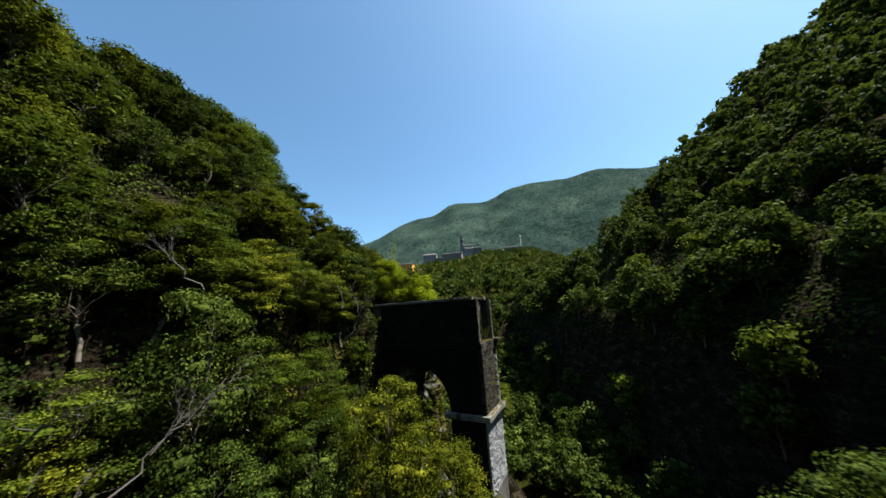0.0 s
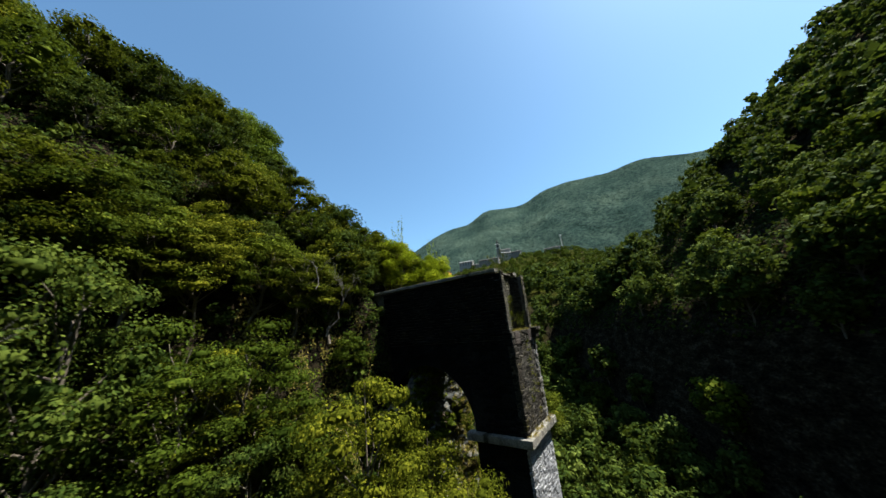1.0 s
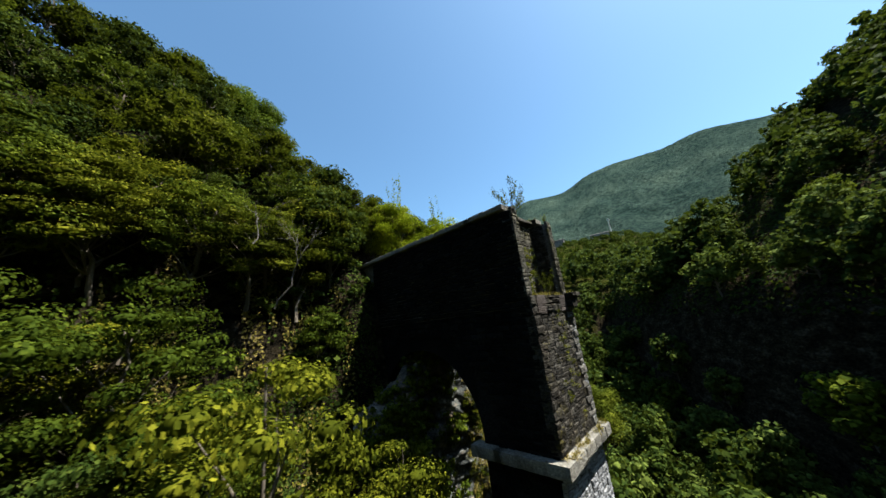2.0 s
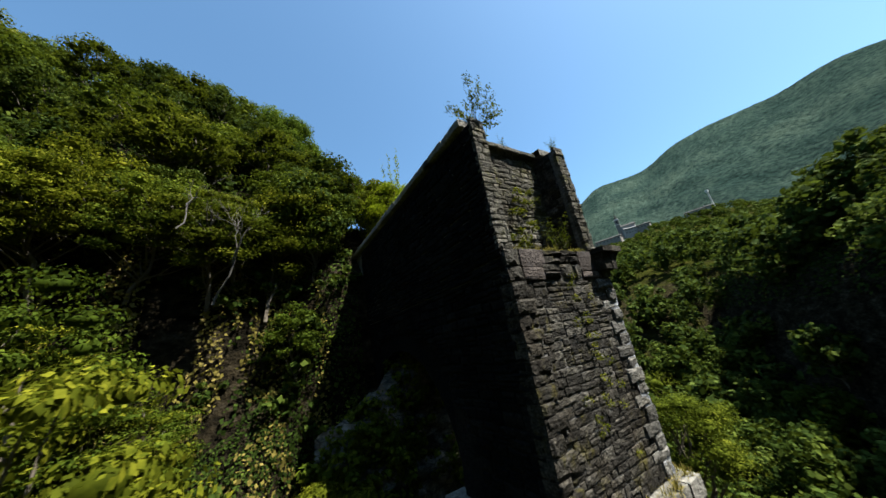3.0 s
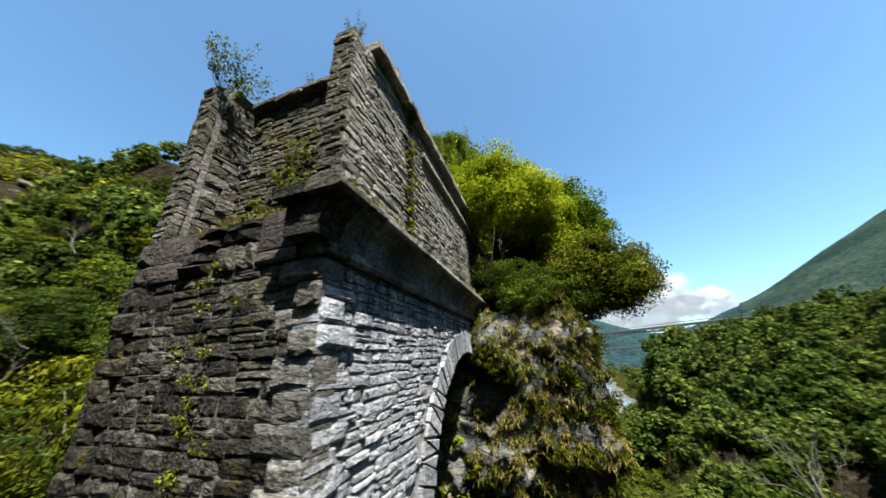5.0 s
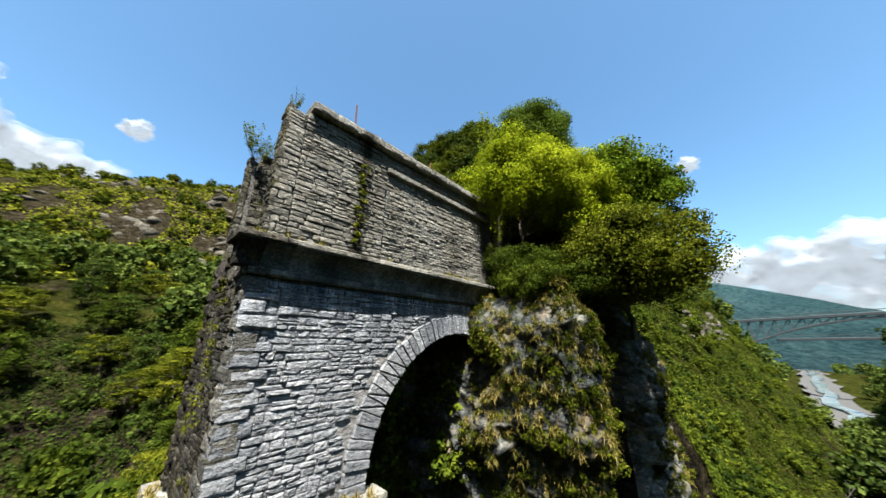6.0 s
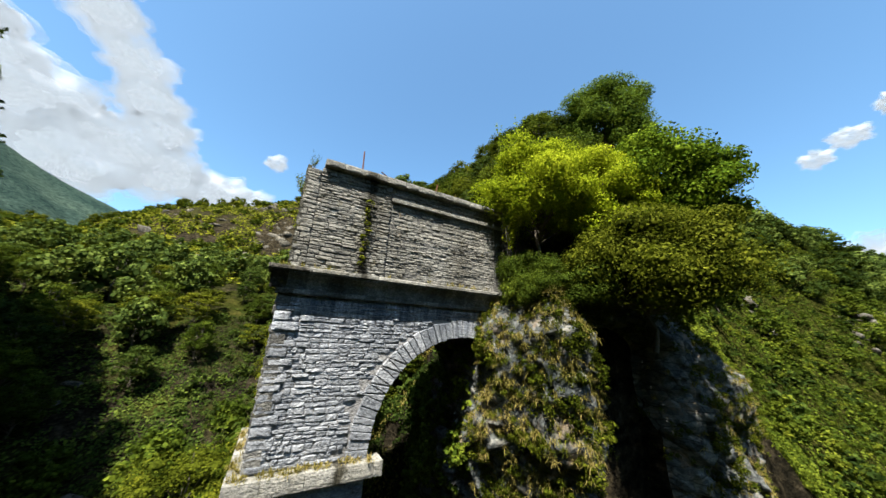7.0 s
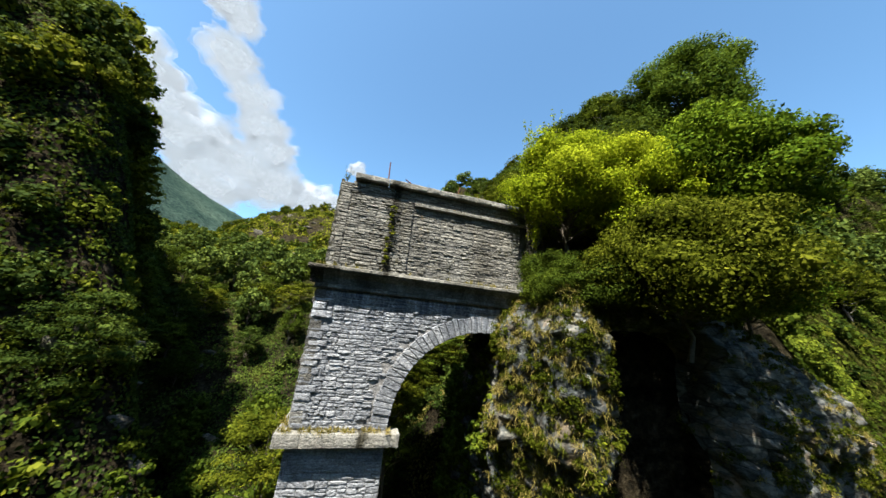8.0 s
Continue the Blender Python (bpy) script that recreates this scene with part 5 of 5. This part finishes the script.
for i, (x, y, z, k) in enumerate(((-12.2, -9.0, 7.0, .95), (-12.4, -11.6, 7.4, 1.0), (-11.9, -6.6, 6.6, .9), (-14.6, -10.2, 9.6, 1.05), (-12.4, -14.2, 7.6, 1.0), (-12.2, -16.8, 7.8, .95), (-12.5, -19.4, 8.0, 1.05), (-12.3, -22.0, 8.0, .95), (-13.4, -12.9, 8.8, 1.1), (-13.6, -18.0, 9.2, 1.1))):
    plant(FINE, i, x, y, z, k, 80 * i, "leafy tree leaning out over the earth bank", "trees on the near bank", (0, 14))

for i, (x, y, k, h) in enumerate(((-8.6, -12.6, 1.1, 1.3), (-9.0, -18.6, 1.25, 1.4), (-8.2, -15.6, 1.1, 1.3), (-6.4, -13.4, .95, 1.2), (-9.4, -10.0, .7, 1.0), (-6.2, -18.4, 1.0, 1.2), (-9.6, -22.6, 1.0, 1.1), (-9.8, -20.6, .9, 1.0))):
    plant(FINE, (1, 3, 1, 3)[i % 4], x, y, float(ground_h(x, y)) - .4, k, 65 * i, "leafy tree on the terrace below the earth bank", "trees on the near bank", tall=h)

# single trees in the gorge
plant(FINE, 0, -3.7, -10.1, -7.0, 1.15, 30, "slender leafy tree in front of the dark wall", tall=1.75)
plant(FINE, 2, -1.2, -6.2, -9.4, 1.05, 200, "leafy tree below the shaded wall", tall=1.45)
plant(FINE, 0, -4.4, -5.4, -6.4, .85, 90, "leafy tree below the shaded wall", tall=1.5)
plant(FINE, 2, 2.6, -8.2, -9.2, 1.15, 250, "leafy tree at the foot of the pier")
GORGE = tree_meshes(97, 14.5, 3.2, 44, 420, 0.11, LEAF_BUSH, .6, .6)
plant([GORGE], 0, -5.3, 15.4, float(ground_h(-5.3, 15.4)) - .4, 1.0, 60, "yellow-green tree rising from the gorge")
plant(FINE, 3, 16.4, -12.3, -5.0, 1.4, 10, "leafy tree across the gorge")


# grass on ledges and cliff
def tufts(spots, blades, length, name, label, mat, hang=0.3):
    r = np.random.RandomState(len(name))
    p = np.repeat(np.asarray(spots, float), blades, 0)
    n = len(p)
    p[:, :2] += r.normal(0, length * .12, (n, 2))
    yaw = r.uniform(0, 6.283, n)
    L = length * r.uniform(.45, 1.15, n)[:, None]
    lean = r.uniform(.15, 1.0, n)
    a = np.stack([np.cos(yaw) * lean, np.sin(yaw) * lean, np.sqrt(1.05 - lean ** 2) - hang * lean], -1)
    side = np.stack([-np.sin(yaw), np.cos(yaw), 0 * yaw], -1) * (0.006 + 0.012 * length)
    mid = p + a * L * .55
    tip = p + a * L
    tip[:, 2] -= (L[:, 0] * lean * (.25 + hang))
    v = np.stack([p - side * .6, mid - side, tip, mid + side], 1).reshape(-1, 3)
    return tagged(new(name, np_mesh(name, v, np.arange(len(v)).reshape(-1, 4), mat)), label, "grass", kind="stuff")


flat = CLIFF.reshape(-1, 3)
pick = [p + np.array((.1, .05, .02)) for p in flat[rng.choice(len(flat), 20000, False)] if p[2] > -8 and 1.9 < p[1] < 7.5 and rng.rand() < (.85 if p[0] > -10.2 and patchy(p[1] * 1.5 + p[0], p[2], 71, 2.2, -.4) else .22 if p[0] < -15.5 else .05)][:3800]
tufts(pick[::3] + pick[2::6], 44, .30, "cliff_grass", "ochre grass tufts on the cliff", GRASS, .35)
tufts(pick[1::3], 40, .28, "cliff_grass", "green grass tufts on the cliff", LEAF_OLIVE, .35)
g = [(rng.uniform(-3.5, .35), rng.uniform(2.1, 2.32), -.03) for _ in range(34)] + [(rng.uniform(.15, .4), rng.uniform(-2.2, 2.2), -.03) for _ in range(26)]
g += [(rng.uniform(-.8, .05), rng.uniform(-1.4, 1.4), 5.7) for _ in range(26)] + [(rng.uniform(-8, .3), rng.uniform(2.05, 2.4), 5.78) for _ in range(20)]
g += [(rng.uniform(-8, -.6), rng.uniform(1.6, 2.2), 9.9) for _ in range(16)] + [(rng.uniform(-.9, -1.3), rng.uniform(-1.5, 1.5), 9.76) for _ in range(8)]
tufts(g, 24, .26, "ledge_grass", "dry grass growing on the stone ledges", GRASS, .2)


side = [tuple(p - np.array((.0, .0, .3))) for p in flat[rng.choice(len(flat), 3000, False)] if p[1] < 1.5 and -7 < p[2] < 4.5 and (p[1] < -1.2 or rng.rand() < .35)][:330]
wood("cliff_shrubs", side, SHRUB, "leafy shrubs clinging to the rock under the arch", LEAF, .5, 1.0, "undergrowth")
side = [tuple(p - np.array((.0, .0, .3))) for p in flat[rng.choice(len(flat), 4000, False)] if p[1] > 2 and p[2] > -7 and ((p[2] > 4.6 and rng.rand() < .5) or rng.rand() < (.34 if p[0] > -10.2 else .2 if p[0] < -15.5 else .05))][:700]
wood("cliff_shrubs", side, SHRUB_FINE, "small green shrubs rooted in the cliff", LEAF_OLIVE, .3, .75, "undergrowth")


def creeper(name, spots, size, per, rad, mat, label, seed=3):
    r = np.random.RandomState(seed)
    v, q = clump_leaves(r, spots, [rad * r.uniform(.6, 1.2) for _ in spots], per, size, .9, 0)
    return tagged(new(name, np_mesh(name, v, q, mat)), label, "plant", kind="stuff")


creeper("creeper", [(.16, rng.normal(.35, .26), z + rng.normal(0, .15)) for z in np.linspace(5.0, 2.2, 15)] + [(.16, rng.normal(.1, .5), rng.uniform(.5, 3)) for _ in range(9)], .042, 44, .13, LEAF_OLIVE, "small creeping weeds rooted in the wall joints")
creeper("creeper", [(-2.35 + rng.normal(0, .12), 2.1, z) for z in np.linspace(8.6, 6.2, 10)], .09, 30, .14, LEAF_OLIVE, "weeds growing down the upper wall", 4)
creeper("creeper", [(-.75 + rng.normal(0, .06), rng.normal(.45, .35), rng.uniform(6.6, 8.1)) for _ in range(14)] + [(-.6, -.3 + rng.normal(0, .2), rng.uniform(5.9, 6.6)) for _ in range(7)], .065, 46, .17, LEAF_MOSS, "yellow-green creeper on the cross wall", 5)
def sprig_meshes(seed, height, crown, sprays, per, size, mat):
    """A thin sapling: twigs with loose leaves along them."""
    r = np.random.RandomState(seed)
    tubes, pts = [], []
    for i in range(sprays):
        a, h = i * 2.4 + r.normal(0, .4), r.uniform(.35, 1.0)
        tip = np.array([np.cos(a) * crown * r.uniform(.3, 1), np.sin(a) * crown * r.uniform(.3, 1), h * height])
        tubes.append(limb(r, (0, 0, 0), tip, .008, .3, 5))
        t = r.uniform(.4, 1.05, (per, 1))
        pts.append(tip * t + r.normal(0, .05, (per, 3)))
    tv, tq = join_tubes(tubes)
    p = np.concatenate(pts)
    v = blades(r, p, r.normal(0, .6, p.shape) + (0, 0, .8), size)
    return np_mesh("trunk", tv, tq, BARK, True), np_mesh("crown", v, np.arange(len(v)).reshape(-1, 4), mat)


SPRIG = [sprig_meshes(121, 1.4, .45, 14, 60, .05, LEAF_BUSH), sprig_meshes(122, 1.4, 1.0, 22, 70, .06, LEAF_BUSH)]
plant(SPRIG, 0, -.45, 1.05, 5.72, 1.0, 0, "yellow-green sapling rooted on the broken deck", name="sapling")
TALL = [sprig_meshes(123, 8.6, .75, 22, 70, .13, LEAF_BRIGHT), sprig_meshes(124, 7.0, 1.3, 26, 60, .12, LEAF_FRESH)]
for i, (x, y, z, k) in enumerate(((-8.9, 2.7, 6.4, 1.0), (-9.9, 2.2, 7.4, .95), (-11.4, .6, 8.6, 1.05), (-13.4, -.6, 9.8, 1.0))):
    plant(TALL, i, x, y, z, k, 70 * i, "slender young tree with upright shoots", "slender young trees")
plant(SPRIG, 1, -.1, -1.7, 9.55, 1.0, 40, "wispy shrub growing on the wall top", name="sapling", lean=(-24, 6))
plant(SPRIG, 0, -.2, 1.85, 9.55, .45, 200, "small shrub growing on the wall top", name="sapling")
plant(SPRIG, 0, -1.0, .1, 9.7, .45, 100, "thin dry shrub on the cross wall", name="sapling")


def bare_tree(seed, height):
    """Leafless pale limbs, forking three times."""
    r = np.random.RandomState(seed)
    tubes = []

    def fork(a, d, L, rad, depth):
        b = a + d * L
        tubes.append(limb(r, a, b, rad, .22, 5, .45))
        if depth:
            for _ in range(r.randint(2, 4)):
                e = d + r.normal(0, .5, 3) + (0, 0, .12)
                fork(a + (b - a) * r.uniform(.55, 1), e / np.linalg.norm(e), L * r.uniform(.5, .75), rad * .5, depth - 1)

    fork(np.zeros(3), np.array((.1, .05, 1.0)), height * .42, height * .010, 4)
    v, q = join_tubes(tubes)
    return np_mesh("limbs", v, q, BARK_PALE, True)


BARE = [bare_tree(1, 6.0), bare_tree(2, 5.0)]
for i, (x, y, z, k, lx, ly) in enumerate(((-12.6, 12.4, -6.2, 1.45, 0, 0), (-3.6, -21.4, 5.4, .75, 20, 40), (-4.2, -22.6, 3.6, .8, 30, 30), (-4.6, -23.6, 2.0, .9, 20, 20), (-5.0, -20.4, 10.2, .6, 10, 40), (-6.0, -24.0, 5.2, .8, -10, 40), (-9.4, -8.4, 6.6, .95, 10, 20), (-8.6, -9.6, 9.4, .7, 0, 10))):
    t = new("dead_tree", BARE[i % 2])
    t.matrix_basis = pose(x, y, z, lx, ly, 70 * i) @ Matrix.Scale(k, 4)
    tagged(t, "bare dead tree with pale grey limbs", "tree", "dead trees")


# ---- iron posts on the coping ----
RUST = plain("rusted_iron", (0.12, 0.05, 0.03), 0.85, 0.4)
for x, lean, h in ((-1.93, 2, 1.0), (-3.3, 62, .7), (-5.2, -12, .55)):
    bm = bmesh.new()
    bmesh.ops.create_cone(bm, cap_ends=True, segments=8, radius1=.03, radius2=.026, depth=h)
    for v in bm.verts:
        v.co.z += h / 2
    post = part("iron_post", bm, RUST)
    post.matrix_basis = pose(x, 1.93, 9.88, 0, lean, 0)
    tagged(post, "short rusted iron post on the coping", "post", "railing posts")


# ---- clouds ----
def cloud_material(name, cover):
    """White vapour; the thin outer layers are torn open by noise."""
    m, nodes, links, b = node_mat(name, 1.0)
    b.inputs["Base Color"].default_value = (0.2, 0.205, 0.21, 1)
    # a faint glow is added to whiten the sides the sun leaves grey
    b.inputs["Emission Color"].default_value = (0.80, 0.90, 1.0, 1)
    b.inputs["Emission Strength"].default_value = 0.135
    if cover < 1:
        n = noise_node(nodes, links, position(nodes), 0.012, 8, 0.7)
        r = ramp(nodes, [(0.5 - cover * .4, (0, 0, 0)), (0.75, (cover, cover, cover))])
        links.new(n.outputs[0], r.inputs[0])
        links.new(r.outputs[0], b.inputs["Alpha"])
    return m


CLOUD = [cloud_material("cloud", 1.0), cloud_material("cloud_veil", 0.55), cloud_material("cloud_wisp", 0.35)]


def cloud(puffs, seed, label, thin=False):
    """Puffs: direction in degrees from +y to the left, height in degrees, radius in degrees; 3 km off."""
    r = np.random.RandomState(seed)
    bm = bmesh.new()
    for az, el, rad in puffs:
        a, e, d = radians(az), radians(el), 3000 + r.uniform(-80, 80)
        c = Vector((-math.sin(a) * math.cos(e), math.cos(a) * math.cos(e), math.sin(e))) * d
        shift = Vector((r.uniform(0, 50), r.uniform(0, 50), r.uniform(0, 50)))
        for layer, grow in ((0, .66), (1, .8), (1, .93), (1, 1.06), (2, 1.2)):
            if thin and layer == 0:
                continue
            got = bmesh.ops.create_icosphere(bm, subdivisions=4, radius=d * math.tan(radians(rad * .95)), matrix=Matrix.Translation(c))
            for v in got["verts"]:
                o = v.co - c
                w = o / o.length
                k = .55 * noise.noise(w * 1.6 + shift) + .36 * abs(noise.noise(w * 3.4 + shift)) + .18 * abs(noise.noise(w * 7.5 + shift * (1 + .01 * layer)))
                o.z *= .72
                v.co = c + o * (.75 + k) * grow
            for f in {f for v in got["verts"] for f in v.link_faces}:
                f.material_index = layer
                f.smooth = True
    ob = part("cloud", bm, CLOUD[0])
    for m in CLOUD[1:]:
        ob.data.materials.append(m)
    tagged(ob, label, "cloud", kind="structure")


cloud([(-139, 29, 5), (-144, 25, 5), (-149, 23, 6), (-155, 21, 6), (-161, 20, 5), (-167, 19, 4), (-172, 18.5, 3.5), (-152, 18, 6)], 1, "white sunlit cumulus cloud")
cloud([(-150, 36, 3.5), (-154, 32, 3.5), (-157, 28.5, 3.5), (-159, 25, 3.5)], 2, "white sunlit cumulus cloud")
cloud([(-147, 42, 3), (-149.5, 40.5, 2.2)], 3, "small white cumulus cloud")
cloud([(-174.3, 26.6, 1.6)], 4, "small white cumulus cloud", True)
cloud([(75, 10.5, 4), (80, 9.5, 4), (70, 8, 4), (86, 10, 4), (65, 6, 3), (92, 9, 4), (78, 6, 4), (85, 6, 4), (72, 5, 4), (91, 5, 4), (98, 7, 4)], 5, "low bank of white cloud", True)
cloud([(91.5, 24, 1.5), (94.5, 22.5, 1.3), (88, 26, 1.4)], 6, "thin white drifting cloud", True)


# ---- steel arch bridge down the valley ----
STEEL = plain("grey_painted_steel", (0.05, 0.06, 0.066), 0.7, 0.0)


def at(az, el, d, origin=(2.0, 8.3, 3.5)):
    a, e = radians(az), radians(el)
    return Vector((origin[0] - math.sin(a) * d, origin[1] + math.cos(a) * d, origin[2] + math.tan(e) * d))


def beam(a, b, w, name, parent):
    bm = bmesh.new()
    bmesh.ops.create_cube(bm, size=1)
    d = b - a
    m = Matrix.Translation((a + b) / 2) @ d.to_track_quat("X", "Z").to_matrix().to_4x4() @ Matrix.Diagonal((d.length, w, w, 1))
    bm.transform(m)
    bmesh.ops.bevel(bm, geom=bm.edges[:], offset=w * .12, segments=1, affect="EDGES")
    return part(name, bm, STEEL, parent)


steel = tagged(new("steel_arch_bridge"), "grey steel arch road bridge across the valley", "bridge")
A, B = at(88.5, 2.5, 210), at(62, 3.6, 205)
lift = Vector((0, 0, 1))
part_pts = [A.lerp(B, k / 22) for k in range(23)]
beam(A, B, 1.3, "deck", steel)
beam(A + lift * 1.6, B + lift * 1.6, .28, "rail", steel)
arch_pts = [A.lerp(B, k / 22) - lift * (1.4 + 13 * (2 * k / 22 - 1) ** 2) for k in range(23)]
for k in range(22):
    beam(arch_pts[k], arch_pts[k + 1], .8, "arch_segment", steel)
for k in range(0, 23):
    if (part_pts[k] - arch_pts[k]).length > 1.8:
        beam(part_pts[k], arch_pts[k], .4, "strut", steel)
    if 0 < k and (part_pts[k] - arch_pts[k - 1]).length > 1.8:
        beam(part_pts[k], arch_pts[k - 1], .3, "brace", steel)
foot = tagged(new("girder_bridge"), "plain grey girder footbridge across the valley", "bridge")
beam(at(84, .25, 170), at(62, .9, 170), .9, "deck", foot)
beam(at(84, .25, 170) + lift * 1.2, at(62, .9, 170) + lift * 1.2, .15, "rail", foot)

# ---- village below the mountain ----
PLASTER = {"stone": plain("rubble_plaster", (0.17, 0.16, 0.145), .95), "ochre": plain("ochre_plaster", (0.72, 0.34, 0.06), .9), "white": plain("white_plaster", (0.6, 0.6, 0.57), .9), "grey": plain("grey_plaster", (0.24, 0.235, 0.22), .9), "rose": plain("rose_plaster", (0.42, 0.24, 0.17), .9)}
ROOF = plain("stone_roof", (0.032, 0.032, 0.031), .9)
ROOF_PALE = plain("pale_slate_roof", (0.16, 0.165, 0.165), .9)
ROOF_ROSE = plain("pink_tile_roof", (0.20, 0.11, 0.085), .9)
ROOF_RED = plain("tile_roof", (0.05, 0.028, 0.02), .9)
DARK = plain("dark_window", (0.006, 0.007, 0.008), .3)


def house(x, y, z, w, d, h, rot, wall, label, roof=None, rows=2, cols=3):
    hs = tagged(new("house"), label, "house", "village houses")
    hs.matrix_basis = pose(x, y, z, 0, 0, rot)
    part("wall", box_bm(-w / 2, w / 2, -d / 2, d / 2, -7, h, .05), PLASTER[wall], hs)
    bm = bmesh.new()
    o, r = .6, .2 * d
    pts = [(-w / 2 - o, -d / 2 - o, h), (w / 2 + o, -d / 2 - o, h), (w / 2 + o, d / 2 + o, h), (-w / 2 - o, d / 2 + o, h), (-w / 2 - o, 0, h + r), (w / 2 + o, 0, h + r)]
    low = [bm.verts.new((px, py, pz - .3)) for px, py, pz in pts[:4]]
    vs = [bm.verts.new(p) for p in pts]
    for f in ((0, 1, 5, 4), (2, 3, 4, 5), (0, 4, 3), (1, 2, 5)):
        bm.faces.new([vs[i] for i in f])
    for i in range(4):
        j = (i + 1) % 4
        bm.faces.new((low[i], low[j], vs[j], vs[i]))
    bm.faces.new(low[::-1])
    bmesh.ops.recalc_face_normals(bm, faces=bm.faces[:])
    part("roof", bm, roof or ROOF, hs)
    part("chimney", box_bm(w * .2, w * .2 + .8, -.4, .4, h + r * .6, h + r + .9, .05), PLASTER["grey"], hs)
    for j in range(rows):
        for i in range(cols):
            xx, zz = -w / 2 + w * (i + .5) / cols, h * (j + .32) / rows
            win = part("window", box_bm(xx - .55, xx + .55, -d / 2 - .06, -d / 2 + .1, zz, zz + 1.5, .02), DARK, hs)
            part("sill", box_bm(xx - .75, xx + .75, -d / 2 - .2, -d / 2 + .05, zz - .18, zz - .02), PLASTER["grey"], win)
    return hs


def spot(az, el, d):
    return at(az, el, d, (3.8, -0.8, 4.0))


for az, el, d, w, dep, h, turn, wall, rf, rows, cols, lab in (
        (36.0, 9.7, 335, 16, 10, 8.2, -22, "ochre", ROOF, 3, 4, "ochre plastered village house with dark windows"),
        (37.1, 7.7, 322, 12, 9, 6.6, -16, "white", ROOF, 2, 4, "white plastered village house with dark windows"),
        (41.4, 6.9, 328, 17, 8, 3.6, -6, "white", ROOF_PALE, 1, 6, "long low white village building with a pale roof"),
        (45.0, 6.9, 335, 17, 8, 3.4, 5, "rose", ROOF_ROSE, 1, 5, "long low village building with a pink tiled roof"),
        (30.8, 11.9, 380, 19, 10, 5.2, -10, "grey", ROOF_PALE, 2, 5, "grey village house with pale roofs"),
        (29.0, 11.2, 372, 10, 8, 4.6, 8, "grey", ROOF, 2, 3, "small grey village house with a stone roof"),
        (25.8, 11.3, 405, 30, 11, 9.5, -14, "stone", ROOF, 2, 7, "long stone village house with a slate roof"),
        (22.2, 12.4, 418, 13, 10, 7.5, 12, "grey", ROOF_PALE, 2, 4, "grey village house with a pale slate roof"),
        (20.3, 12.7, 420, 17, 9, 5.0, -8, "stone", ROOF, 1, 5, "stone village house half hidden by trees"),
        (32.6, 9.0, 305, 15, 9, 4.6, 4, "rose", ROOF_RED, 2, 4, "rose-coloured village house above the trees"),
        (25.0, 8.4, 300, 11, 8, 5.4, 4, "white", ROOF, 2, 3, "small white village house among trees"),
        (12.8, 12.3, 372, 22, 9, 4.4, 0, "grey", ROOF, 1, 6, "long grey village house with a stone roof")):
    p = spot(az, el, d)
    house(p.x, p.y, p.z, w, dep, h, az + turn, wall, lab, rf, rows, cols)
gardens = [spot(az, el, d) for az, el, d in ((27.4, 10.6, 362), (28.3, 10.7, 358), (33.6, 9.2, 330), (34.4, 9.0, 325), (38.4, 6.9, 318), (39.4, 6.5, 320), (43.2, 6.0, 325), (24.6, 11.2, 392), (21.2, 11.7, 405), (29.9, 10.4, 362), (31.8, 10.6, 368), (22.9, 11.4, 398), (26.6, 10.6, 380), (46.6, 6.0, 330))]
wood("village_gardens", [(p.x, p.y, p.z - 3) for p in gardens], MID, "green garden trees between the village houses", LEAF, .6, 1.0)
church = tagged(new("church"), "grey stone village church with a slim bell tower", "church")
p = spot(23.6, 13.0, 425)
church.matrix_basis = pose(p.x, p.y, p.z, 0, 0, 18)
part("tower", box_bm(-2.4, 2.4, -2.4, 2.4, -8, 19, .1), PLASTER["stone"], church)
part("cornice", box_bm(-2.8, 2.8, -2.8, 2.8, 19, 19.7, .1), PLASTER["white"], church)
part("cornice", box_bm(-2.65, 2.65, -2.65, 2.65, 12.2, 12.7, .1), PLASTER["white"], church)
bm = bmesh.new()
bmesh.ops.create_cone(bm, cap_ends=True, segments=8, radius1=2.5, radius2=.1, depth=8, matrix=Matrix.Translation((0, 0, 23.6)))
part("spire", bm, ROOF, church)
for a in range(4):
    bm = box_bm(-.9, .9, -2.52, -2.2, 13.6, 17.8, .05)
    bm.transform(Matrix.Rotation(radians(90 * a), 4, "Z"))
    part("belfry_opening", bm, DARK, church)
part("nave", box_bm(2.41, 18, -4, 5, -8, 7.6, .1), PLASTER["grey"], church)
bm = bmesh.new()
vs = [bm.verts.new(q) for q in ((2.45, -4.6, 7.61), (18.6, -4.6, 7.61), (18.6, 5.6, 7.61), (2.45, 5.6, 7.61), (2.45, .5, 10.4), (18.6, .5, 10.4))]
for f in ((0, 1, 5, 4), (2, 3, 4, 5), (0, 4, 3), (1, 2, 5), (3, 2, 1, 0)):
    bm.faces.new([vs[i] for i in f])
part("nave_roof", bm, ROOF, church)
mast = tagged(new("mast"), "slender pale mast beside the village", "mast")
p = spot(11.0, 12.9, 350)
mast.matrix_basis = pose(p.x, p.y, p.z)
bm = bmesh.new()
bmesh.ops.create_cone(bm, cap_ends=True, segments=8, radius1=.6, radius2=.35, depth=22, matrix=Matrix.Translation((0, 0, 3)))
part("pole", bm, PLASTER["white"], mast)
part("lamp_head", box_bm(-1.1, 1.1, -1.1, 1.1, 14.0, 15.8, .1), PLASTER["white"], mast)
